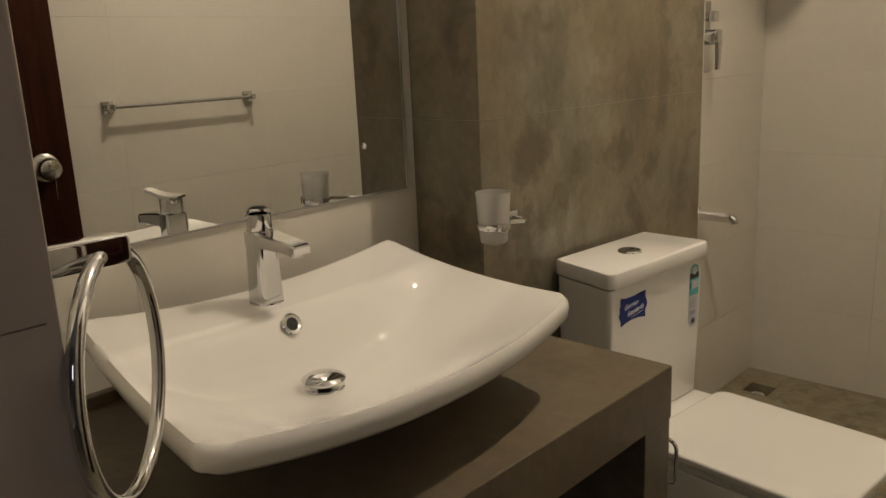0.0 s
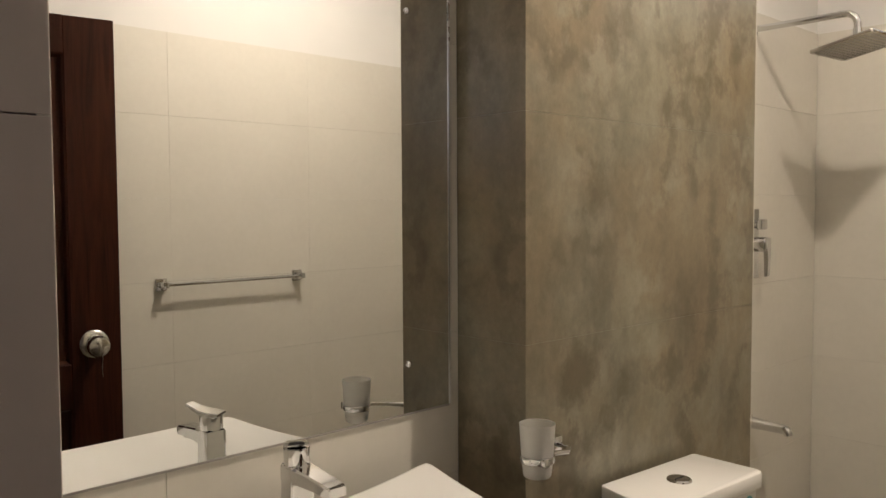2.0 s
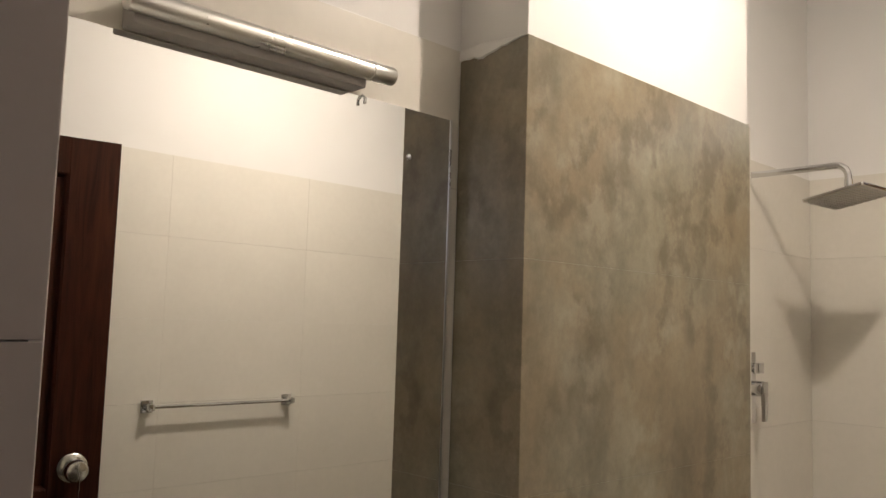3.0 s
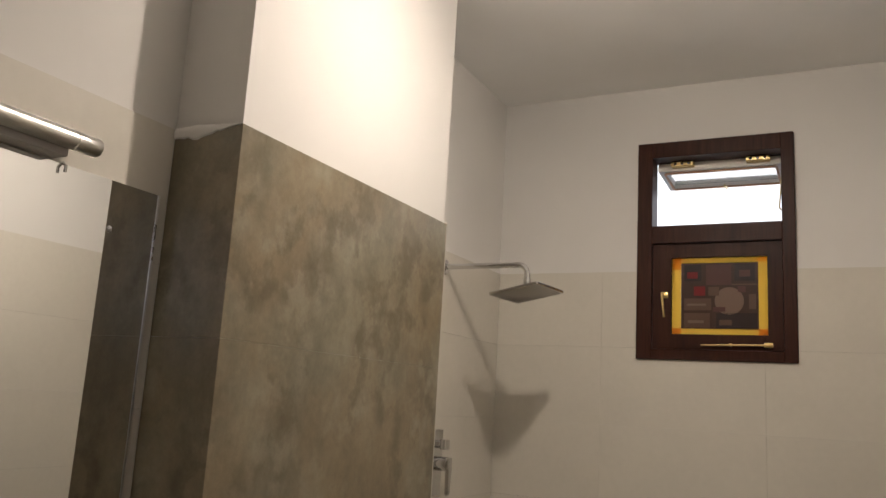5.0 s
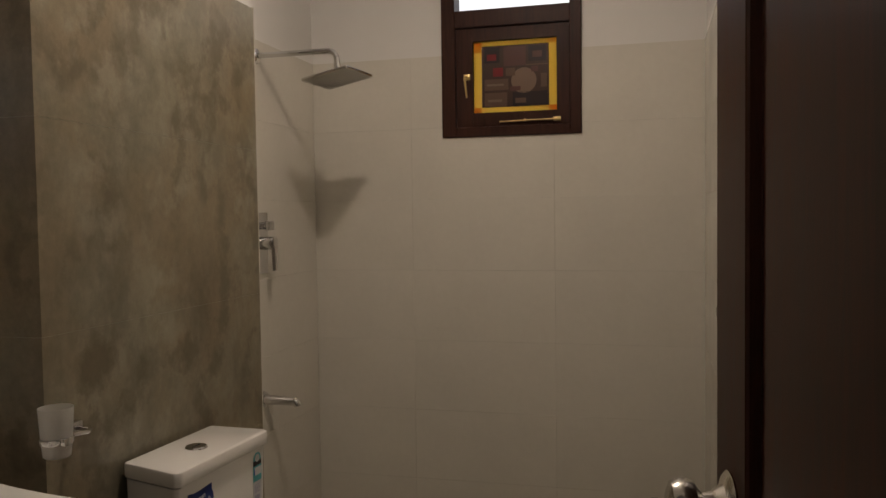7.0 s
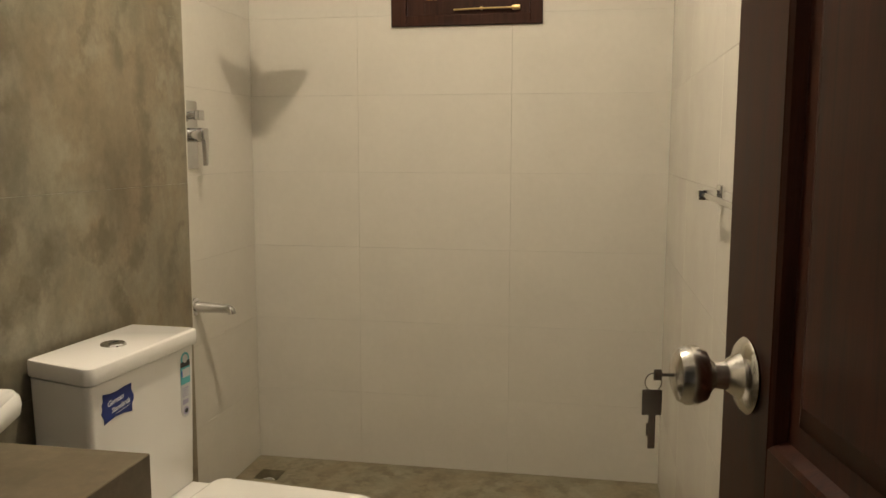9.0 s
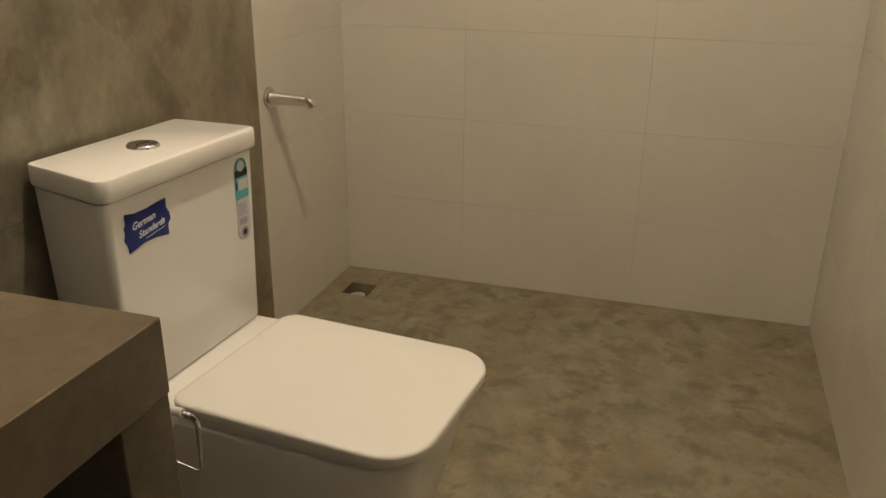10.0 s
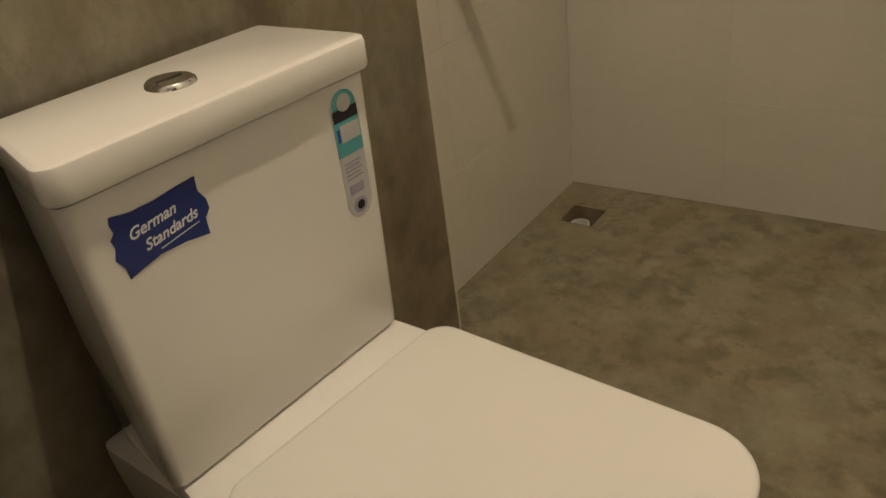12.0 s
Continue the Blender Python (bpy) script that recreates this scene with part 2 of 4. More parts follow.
def tube(points, radius, n=14, caps=True, closed=False):
    """A round tube through points; radius may be a list."""
    pts = [Vector(p) for p in points]
    bm = bmesh.new()
    rings, up = [], None
    m = len(pts)
    for i, p in enumerate(pts):
        a, b = (pts[i - 1], pts[(i + 1) % m]) if closed else (pts[max(i - 1, 0)], pts[min(i + 1, m - 1)])
        d = (b - a).normalized()
        if up is None:
            up = Vector((0, 0, 1)) if abs(d.z) < 0.9 else Vector((1, 0, 0))
        side = d.cross(up).normalized()
        up = side.cross(d).normalized()
        r = radius[i] if isinstance(radius, (list, tuple)) else radius
        rings.append([bm.verts.new(p + r * (math.cos(t) * side + math.sin(t) * up)) for t in (2 * math.pi * k / n for k in range(n))])
    pairs = list(zip(rings, rings[1:])) + ([(rings[-1], rings[0])] if closed else [])
    for a, b in pairs:
        for k in range(n):
            bm.faces.new((a[k], a[(k + 1) % n], b[(k + 1) % n], b[k]))
    if caps and not closed:
        bm.faces.new(rings[0][::-1])
        bm.faces.new(rings[-1])
    return bm


def arc(p0, p1, p2, n=8):
    """Points of a quarter-like bend from p0 by the corner p1 to p2."""
    a, b, c = Vector(p0), Vector(p1), Vector(p2)
    return [tuple((1 - t) ** 2 * a + 2 * t * (1 - t) * b + t * t * c) for t in (i / n for i in range(n + 1))]


def outline(w, d, r, n=8, back=None):
    """A rounded rectangle, w along x and d along y, centred; back: another radius at low x."""
    pts = []
    for sx, sy, a0 in ((1, 1, 0), (-1, 1, 90), (-1, -1, 180), (1, -1, 270)):
        q = r if sx > 0 or back is None else back
        cx, cy = sx * (w / 2 - q), sy * (d / 2 - q)
        for i in range(n + 1):
            t = radians(a0 + 90 * i / n)
            pts.append((cx + q * math.cos(t), cy + q * math.sin(t)))
    return pts


def loft(rings):
    """A closed solid through rings of equal count."""
    bm = bmesh.new()
    vs = [[bm.verts.new(p) for p in ring] for ring in rings]
    n = len(vs[0])
    for a, b in zip(vs, vs[1:]):
        for i in range(n):
            bm.faces.new((a[i], a[(i + 1) % n], b[(i + 1) % n], b[i]))
    bm.faces.new(vs[0][::-1])
    bm.faces.new(vs[-1])
    return bm


def slab(w, d, z0, z1, r, at=(0, 0), edge=0.004, back=None):
    """A rounded-rectangle slab with softened upper and lower edges."""
    rings = []
    for inset, z in ((edge, z0), (edge * 0.3, z0 + edge * 0.3), (0, z0 + edge), (0, z1 - edge), (edge * 0.3, z1 - edge * 0.3), (edge, z1)):
        rings.append([(at[0] + x, at[1] + y, z) for x, y in outline(w - 2 * inset, d - 2 * inset, max(r - inset, 0.001), 8, None if back is None else max(back - inset, 0.001))])
    return loft(rings)


# ---- the room: x across from the shower wall, y along to the window wall, z up ----
ROOM_W, CEIL, TILE_TOP = 1.635, 2.86, 2.10
BOX_X, BOX_Y0, BOX_Y1, BOX_TOP = 0.214, -1.914, -0.956, 2.095
MIR_X, ENTRY_X, ENTRY_Y = 0.025, 0.829, -2.976
WIN = (0.584, 1.162, 1.757, 2.620)
TH = 0.008

bm = bmesh.new()
DR = (0.070, 0.168, -0.238, -0.140)
xs, ys = [-0.6, DR[0], DR[1], 3.6], [-6.2, DR[2], DR[3], 0.3]
grid = {(i, j, k): bm.verts.new((x, y, z)) for i, x in enumerate(xs) for j, y in enumerate(ys) for k, z in enumerate((0.0, -0.12))}
for i in range(3):
    for j in range(3):
        if (i, j) != (1, 1):
            bm.faces.new([grid[i, j, 0], grid[i + 1, j, 0], grid[i + 1, j + 1, 0], grid[i, j + 1, 0]])
            bm.faces.new([grid[i, j, 1], grid[i, j + 1, 1], grid[i + 1, j + 1, 1], grid[i + 1, j, 1]])
for a, b in (((1, 1), (2, 1)), ((2, 1), (2, 2)), ((2, 2), (1, 2)), ((1, 2), (1, 1))):
    bm.faces.new([grid[(*a, 0)], grid[(*b, 0)], grid[(*b, 1)], grid[(*a, 1)]])
floor = part("floor", bm, M_FLOOR, smooth=0)
tagged(floor, "mottled grey-brown cement floor with a rough square drain hole", "floor", kind="structure")


def wall(name, x0, x1, y0, y1, z0, z1, mat, label):
    ob = part(name, box(x0, x1, y0, y1, z0, z1), mat, smooth=0)
    return tagged(ob, label, "wall", kind="structure")


wx0, wx1, wz0, wz1 = WIN
bm = join(box(-0.3, wx0, TH, 0.2, 0, CEIL), box(wx1, 1.9, TH, 0.2, 0, CEIL), box(wx0, wx1, TH, 0.2, 0, wz0), box(wx0, wx1, TH, 0.2, wz1, CEIL))
wall_window = tagged(part("wall_window", bm, M_PLASTER, smooth=0), "cream wall with a small high window above pale tiles", "wall", kind="structure")
wall_shower = wall("wall_shower", -0.3, -TH, BOX_Y1 - 0.05, TH, 0, CEIL, M_PLASTER, "cream wall with the shower fittings above pale tiles")
wall_duct = wall("wall_duct", -0.3, BOX_X - TH, BOX_Y0 + TH, BOX_Y1, 0, CEIL, M_PLASTER, "boxed-out cream wall clad with cement-look tiles")
wall_mirror = wall("wall_mirror", -0.3, MIR_X - TH, -3.1, BOX_Y0 + TH, 0, CEIL, M_PLASTER, "cream wall behind the mirror and counter")
wall_right = wall("wall_right", ROOM_W + TH, 1.9, ENTRY_Y - 0.16, TH, 0, CEIL, M_PLASTER, "cream wall with a towel rail above pale tiles")
bm = join(box(-0.3, ENTRY_X - TH, ENTRY_Y - 0.16, ENTRY_Y - TH, 0, CEIL), box(ENTRY_X - TH, 1.9, ENTRY_Y - 0.16, ENTRY_Y - TH, 2.12, CEIL))
wall_entry = tagged(part("wall_entry", bm, M_PLASTER, smooth=0), "wall with the doorway and a towel ring", "wall", kind="structure")
ceiling = tagged(part("ceiling", box(-0.3, 1.9, ENTRY_Y - 0.16, 0.2, CEIL, CEIL + 0.12), M_CEIL, smooth=0), "plain white painted ceiling", "ceiling", kind="structure")
bm = join(box(-0.6, -0.45, -6.0, ENTRY_Y - 0.16, 0, 2.9), box(3.4, 3.55, -6.0, ENTRY_Y - 0.16, 0, 2.9), box(-0.6, 3.55, -6.15, -6.0, 0, 2.9), box(1.9, 3.55, ENTRY_Y - 0.16, ENTRY_Y, 0, 2.9), box(-0.6, -0.3, ENTRY_Y - 0.16, ENTRY_Y, 0, 2.9))
wall_hall = tagged(part("wall_hall", bm, M_PLASTER, smooth=0), "plain cream walls of the room outside the door", "wall", kind="structure")
ceiling_hall = tagged(part("ceiling_hall", box(-0.6, 3.55, -6.15, ENTRY_Y - 0.16, 2.9, 3.0), M_CEIL, smooth=0), "plain white ceiling outside the door", "ceiling", kind="structure")

outer_ground = tagged(part("ground", box(-60, 60, -60, 60, -0.35, -0.30), M_RUBBLE, smooth=0), "bare dark ground outside the house", "ground", kind="structure")
# added bounce surface: whitens the view outside and backlights the taped pane
window_backdrop = tagged(part("window_backdrop", box(-6, 8, 2.2, 2.45, -0.3, 8.5), M_BACKDROP, smooth=0), "added white backdrop that throws sunlight back at the window", "wall", kind="structure")

rnd = random.Random(4)
steps = [(MIR_X + (BOX_X - 0.004 - MIR_X) * k / 14, 0.020 - 0.016 * max(0.0, (k - 4) / 10) + rnd.uniform(-0.004, 0.004) + (0.007 if k in (4, 5) else 0.0)) for k in range(15)]
lip_rows = [[(x, BOX_Y0 - o, BOX_TOP - d * f) for x, d in steps] for o, f in ((0.0, 1.0), (0.0035, 0.85), (0.004, 0.2), (0.003, -0.15), (0.0, -0.4))]
bm = bmesh.new()
vr = [[bm.verts.new(p) for p in row] for row in lip_rows]
for a, b in zip(vr, vr[1:]):
    for k in range(14):
        bm.faces.new((a[k], a[k + 1], b[k + 1], b[k]))
part("plaster_lip", bm, M_PLASTER, wall_duct, "ragged plaster edge over the top tile")

# ---- the basin ----
CZ = 0.805
BX0, BX1, BY0, BY1 = 0.080, 0.592, -2.738, -2.100
BZ = 0.963


def basin_at(a, b):
    """Rim-to-bowl height of the upper surface; a runs along y and b along x, both -1 to 1."""
    e = BZ - 0.003 * b - (0.0215 - 0.0045 * b) * (1 - a * a) - 0.014 * (1 - b * b) * a * a
    g = max(0.0, 1 - abs(a) ** 1.9)
    if b < -0.41:
        h = 0.0
    elif b < -0.15:
        t = (b + 0.41) / 0.26
        h = 0.45 * t + 0.55 * t * t * (3 - 2 * t)
    else:
        t = (b + 0.15) / 1.15
        h = max(0.0, 1 - t ** 1.9)
    raw = e - 0.118 * g * h
    low = 0.847
    return e, low + 0.012 * math.log1p(math.exp(min((raw - low) / 0.012, 50))) if raw < e - 1e-6 else e


SKEW, BOW = 0.048, 0.046


def make_basin():
    cx, cy, hx, hy = (BX0 + BX1) / 2, (BY0 + BY1) / 2, (BX1 - BX0) / 2, (BY1 - BY0) / 2
    N, K, r = 56, 44, 0.022
    bm = bmesh.new()

    def place(a, b, inset):
        x, y = b * (hx - inset), a * (hy - inset)
        kx, ky = hx - inset - r, hy - inset - r
        if abs(x) > kx and abs(y) > ky:
            dx, dy = abs(x) - kx, abs(y) - ky
            m = max(dx, dy)
            l = math.hypot(dx, dy)
            x, y = math.copysign(kx + dx * m / l, x), math.copysign(ky + dy * m / l, y)
        bow = BOW * (1 - min(abs(a), 1) ** 2.2) * ((b + 1) / 2) ** 1.6
        return cx + x + bow, cy + y - SKEW * x / hx

    def spread(n, i):
        t = -1 + 2 * i / n
        return math.copysign(1 - (1 - abs(t)) ** 1.25, t)

    top, low = {}, {}
    for i in range(N + 1):
        for j in range(K + 1):
            a, b = spread(N, i), spread(K, j)
            x, y = place(a, b, 0.006)
            e, z = basin_at(a, b)
            top[i, j] = bm.verts.new((x, y, z))
            m = min((abs(a) ** 3 + abs(b) ** 3) ** (1 / 3), 1.0)
            edge = max(abs(a), abs(b))
            k = max(0.0, (max(m, edge) - 0.46) / 0.54)
            e_out = basin_at(a / max(edge, 1e-6), b / max(edge, 1e-6))[0] if edge > 0.3 else BZ - 0.05
            zb = 0.833 + (e_out - 0.037 - 0.833) * k ** 1.4
            x, y = place(a, b, 0.010)
            low[i, j] = bm.verts.new((x, y, min(zb, z - 0.007)))
    for i in range(N):
        for j in range(K):
            bm.faces.new((top[i, j], top[i + 1, j], top[i + 1, j + 1], top[i, j + 1]))
            bm.faces.new((low[i, j], low[i, j + 1], low[i + 1, j + 1], low[i + 1, j]))
    ring = [(i, 0) for i in range(N)] + [(N, j) for j in range(K)] + [(i, K) for i in range(N, 0, -1)] + [(0, j) for j in range(K, 0, -1)]
    mids = []
    for (ins, f) in ((0.0015, 0.16), (0.0, 0.42), (0.0015, 0.75)):
        row = []
        for i, j in ring:
            x, y = place(spread(N, i), spread(K, j), ins)
            zt, zl = top[i, j].co.z, low[i, j].co.z
            row.append(bm.verts.new((x, y, zt + (zl - zt) * f)))
        mids.append(row)
    rows = [[top[q] for q in ring]] + mids + [[low[q] for q in ring]]
    for p, q in zip(rows, rows[1:]):
        for s in range(len(ring)):
            u = (s + 1) % len(ring)
            bm.faces.new((p[s], p[u], q[u], q[s]))
    basin = thing("wash_basin", (cx, cy, CZ), "white glazed ceramic countertop basin with upswept corners on the cement counter", "basin")
    part("bowl", bm, M_CERAMIC, basin, smooth=60)
    foot = loft([[(cx + x, cy + y, z) for x, y in outline(w, d, min(w, d) * 0.46, 12)] for w, d, z in ((0.225, 0.315, CZ), (0.228, 0.318, CZ + 0.004), (0.225, 0.315, CZ + 0.012), (0.240, 0.330, CZ + 0.040))])
    part("foot", foot, M_CERAMIC, basin, smooth=50)
    OVX, oz = 0.257, basin_at(0.0, -0.35)[1] + 0.0025
    over = join(lathe([(0.0095, 0), (0.0165, 0.0), (0.0175, 0.0025), (0.0150, 0.0042), (0.0105, 0.0035), (0.0095, 0.0)], 28))
    tilt = look((OVX, -2.43, oz), (OVX - 1, -2.43, oz - 0.5))
    flip = tilt @ pose(0, 0, 0, 0, 0, 0)
    ob = part("overflow_ring", moved(over, flip), M_CHROME, basin, "polished chrome ring round the overflow hole")
    # the bowl is not pierced; a dark disc paints the hole's inner shade
    part("overflow_hole", moved(lathe([(0, 0.0022), (0.0103, 0.0022), (0.0103, -0.004), (0, -0.004)], 24), flip), M_DARK, basin, "dark disc for the shade inside the overflow hole")
    return basin


basin = make_basin()
plug = thing("basin_plug", (0.355, -2.450, 0.847), "round chrome pop-up plug in the basin outlet", "plug")
part("cap", lathe([(0, 0.026), (0.012, 0.0255), (0.024, 0.023), (0.031, 0.0195), (0.0335, 0.017), (0.0325, 0.014), (0.026, 0.010), (0, 0.009)], 36, at=(0.355, -2.450, 0.847)), M_CHROME, plug)
part("stem", lathe([(0.010, 0.0), (0.010, 0.010)], 20, at=(0.355, -2.450, 0.847)), M_DARK, plug)
part("outlet_ring", lathe([(0.0, 0.003), (0.026, 0.003), (0.029, 0.005), (0.031, 0.0035), (0.032, -0.002)], 36, at=(0.355, -2.450, 0.847)), M_CHROME, plug)


def make_tap():
    x, y, z = 0.170, -2.413, 0.9365
    t = thing("basin_tap", (x, y, z), "polished chrome single-lever mixer tap on the back ledge of the basin", "tap")
    part("base_ring", lathe([(0, 0), (0.0285, 0), (0.0290, 0.003), (0.0275, 0.006), (0, 0.006)], 36, at=(x, y, z)), M_CHROME, t)
    rings = []
    for k in range(9):
        f = k / 8
        r = 0.0235 - 0.0035 * f
        rings.append([(x + q, y + w, z + 0.004 + 0.120 * f) for q, w in outline(2 * r, 2 * r, r * 0.5, 6)])
    part("body", loft(rings), M_CHROME, t, smooth=40)
    spout = loft([[(x + dx, y + yy, z + zz) for yy, zz in ((-w, b0), (w, b0), (w, b1 - 0.003), (w * 0.85, b1), (-w * 0.85, b1), (-w, b1 - 0.003))] for dx, w, b0, b1 in ((-0.018, 0.019, 0.098, 0.124), (0.0, 0.0205, 0.096, 0.124), (0.03, 0.019, 0.100, 0.123), (0.075, 0.0175, 0.100, 0.118), (0.104, 0.0165, 0.097, 0.114), (0.108, 0.0155, 0.098, 0.112))])
    part("spout", spout, M_CHROME, t, smooth=25)
    part("aerator", lathe([(0, -0.004), (0.009, -0.004), (0.010, 0.004), (0, 0.004)], 20, at=(x + 0.092, y, z + 0.096)), M_STEEL, t)
    part("cartridge", lathe([(0.0, 0.124), (0.0200, 0.124), (0.0208, 0.127), (0.0208, 0.150), (0.0196, 0.152), (0, 0.152)], 36, at=(x, y, z)), M_CHROME, t)
    lever = loft([[(dx, yy, 0.152 + h + zz) for yy, zz in ((-w, 0.0), (w, 0.0), (w, th * 0.7), (w * 0.85, th), (-w * 0.85, th), (-w, th * 0.7))] for dx, w, th, h in ((-0.021, 0.016, 0.004, 0), (0.0, 0.0205, 0.006, 0), (0.018, 0.0175, 0.007, 0.002), (0.034, 0.0140, 0.006, 0.009), (0.044, 0.0125, 0.005, 0.014))])
    part("lever", moved(lever, Matrix.Translation((x, y, z)) @ pose(0, 0, 0, 0, 0, -33)), M_CHROME, t, smooth=25)
    return t


make_tap()

# ---- the counter ----
CX1, CY1, CY0 = 0.667, -1.970, ENTRY_Y
counter = thing("counter", (0.3, -2.4, 0), "grey-brown cement washbasin counter with an open shelf space under it", "counter")
part("worktop", box(MIR_X, CX1, CY0, CY1, CZ - 0.094, CZ, 0.0015, 1), M_COUNTER, counter, smooth=0)
part("end_panel", box(MIR_X, CX1 - 0.002, CY1 - 0.083, CY1 - 0.001, 0, CZ - 0.094, 0.0015, 1), M_COUNTER, counter, smooth=0)
part("end_panel", box(MIR_X, CX1 - 0.002, CY0, CY0 + 0.083, 0, CZ - 0.094, 0.0015, 1), M_COUNTER, counter, smooth=0)
part("upstand", box(MIR_X, MIR_X + 0.02, CY0, BOX_Y0 - 0.002, CZ, CZ + 0.020, 0.0015, 1), M_COUNTER, counter, smooth=0)

# ---- the mirror and the lamp over it ----
mirror = thing("wall_mirror_glass", (MIR_X, -2.4, 1.5), "large frameless wall mirror with a bevelled edge and small chrome screws", "mirror")
MY0, MY1, MZ0, MZ1 = -2.960, -1.945, 1.052, 1.943
bm = box(MIR_X + 0.001, MIR_X + 0.0055, MY0, MY1, MZ0, MZ1)
part("glass", bm, M_MIRROR, mirror, "silvered mirror glass", smooth=0)
part("edge_strip", box(MIR_X + 0.001, MIR_X + 0.0075, MY1 + 0.0005, MY1 + 0.0045, MZ0, MZ1), M_ALU, mirror, "thin bright edge strip", smooth=0)
part("edge_strip", box(MIR_X + 0.001, MIR_X + 0.0065, MY0, MY1, MZ0 - 0.004, MZ0 - 0.0005), M_GREY, mirror, "thin grey lower edge", smooth=0)
for y in (-2.056, -2.86):
    for z in (1.150, 1.846):
        part("screw_cap", lathe([(0, 0.006), (0.004, 0.0055), (0.0065, 0.003), (0.007, 0.0)], 20, "X", (MIR_X + 0.0055, y, z)), M_CHROME, mirror)

ml = thing("mirror_lamp", (0.0, -2.3, 2.0), "unlit silver tube lamp on the wall over the mirror", "lamp")
part("lamp_tube", join(lathe([(0, 0), (0.016, 0), (0.018, 0.002), (0.018, 0.452), (0.0165, 0.454)], 28, "Y", (0.078, -2.656, 1.978)), lathe([(0.0165, 0.454), (0.0182, 0.4555), (0.0182, 0.505), (0.0165, 0.508), (0, 0.508)], 28, "Y", (0.078, -2.656, 1.978))), M_ALU, ml)
part("housing", box(MIR_X + 0.0005, 0.070, -2.641, -2.201, 1.946, 1.992, 0.004), M_GREY, ml, "dull grey lamp housing")
part("lamp_clip", tube([(MIR_X + 0.006, -2.182, 1.945), (MIR_X + 0.016, -2.182, 1.938), (MIR_X + 0.016, -2.182, 1.926)], 0.003, 8), M_CHROME, ml)

# ---- the toilet ----
LID_DY, LID_SLEW = 0.006, 0.026


def make_toilet():
    t = thing("toilet", (0.217, -1.52, 0), "white square close-coupled toilet with its lid shut against the cement-look wall", "toilet")
    w = 0.37
    tank = []
    for z, xb, xf, yw in ((0.500, 0.014, 0.165, 0.350), (0.506, 0.012, 0.169, 0.356), (0.63, 0.010, 0.170, 0.364), (0.851, 0.008, 0.172, 0.378)):
        tank.append([((xb + xf) / 2 + x, y, z) for x, y in outline(xf - xb, yw, 0.016, 6, 0.008)])
    tp("tank", loft(tank), M_CERAMIC, t)
    tp("tank_lid", slab(0.178, 0.390, 0.8545, 0.893, 0.022, (0.094, 0), 0.006, 0.010), M_CERAMIC, t)
    tp("flush_button", lathe([(0, 0.006), (0.016, 0.0065), (0.020, 0.005), (0.024, 0.006), (0.0265, 0.004), (0.0275, 0.0)], 32, at=(0.097, -0.005, 0.8925)), M_CHROME, t, "round chrome dual flush button")
    tp("button_split", box(0.0965, 0.0980, -0.021, 0.011, 0.8982, 0.8998), M_DARK, t)
    body = []
    for z, xf, yw, rf in ((0.0, 0.545, 0.236, 0.07), (0.02, 0.550, 0.242, 0.072), (0.15, 0.580, 0.275, 0.08), (0.32, 0.622, 0.322, 0.085), (0.42, 0.646, 0.346, 0.088), (0.466, 0.652, 0.352, 0.088), (0.476, 0.650, 0.350, 0.088)):
        xb = 0.004
        body.append([((xb + xf) / 2 + x, y, z) for x, y in outline(xf - xb, yw, rf, 10, 0.02)])
    tp("pan", loft(body), M_CERAMIC, t)
    tp("shelf", slab(0.230, 0.354, 0.466, 0.4995, 0.03, (0.122, 0), 0.006, 0.01), M_CERAMIC, t)
    tp("seat", slab(0.420, 0.334, 0.4775, 0.494, 0.085, (0.425, 0.002), 0.003, 0.04), M_LID, t)
    rings = []
    for inset, z in ((0.003, 0.4965), (0.0, 0.4985), (0.0, 0.5085), (0.0008, 0.5115), (0.003, 0.5138), (0.008, 0.5146), (0.05, 0.5149), (0.12, 0.5150)):
        rings.append([(0.429 + x + LID_SLEW * y, y + LID_DY - LID_SLEW * x, z) for x, y in outline(0.446 - 2 * inset, 0.356 - 2 * inset, 0.078 - min(inset, 0.05), 10, 0.034 - min(inset, 0.03))])
    tp("lid", loft(rings), M_LID, t, "shut white plastic lid with rounded corners")
    t.matrix_world = pose(*TOILET_AT, 0, 0, TOILET_TURN)
    return t


TANK_SCALE, TOILET_AT = (1.10, 1.03, 0.965), (0.217, -1.52, 0.0)


def tp(name, bm, mat, t, label=""):
    """A part of the toilet: the tank and shelf are deeper than the pan."""
    if name in ("lid", "seat"):
        moved(bm, Matrix.Translation((0.037, 0.001, 0)) @ Matrix.Diagonal((0.984, 1.0, TANK_SCALE[2], 1)))
    elif name == "pan":
        moved(bm, Matrix.Diagonal((1.0, 0.96, TANK_SCALE[2], 1)))
    else:
        for v in bm.verts:
            f = min(v.co.x / 0.172, 1.0)
            v.co.y *= 0.775 + 0.20 * f if v.co.y < 0 else 0.97 + 0.03 * f
            v.co.x += 0.010 * (1 - f)
        moved(bm, Matrix.Diagonal((*TANK_SCALE, 1)))
    ob = part(name, bm, mat, None, label, 40)
    ob.parent = t
    return ob


TOILET_TURN = -4.0
toilet = make_toilet()

# ---- wood door ----
DOOR_W, DOOR_H, DOOR_T = 0.80, 2.085, 0.030
DOOR_TURN = 9.0
door = thing("door_1", (1.527, -2.034, 0.0), "open dark-brown varnished panelled wooden door with keys in its knob", "door", turn=DOOR_TURN)


def door_part(name, bm, mat, label="", smooth=0):
    ob = part(name, bm, mat, None, label, smooth)
    ob.parent = door
    return ob


S = 0.155
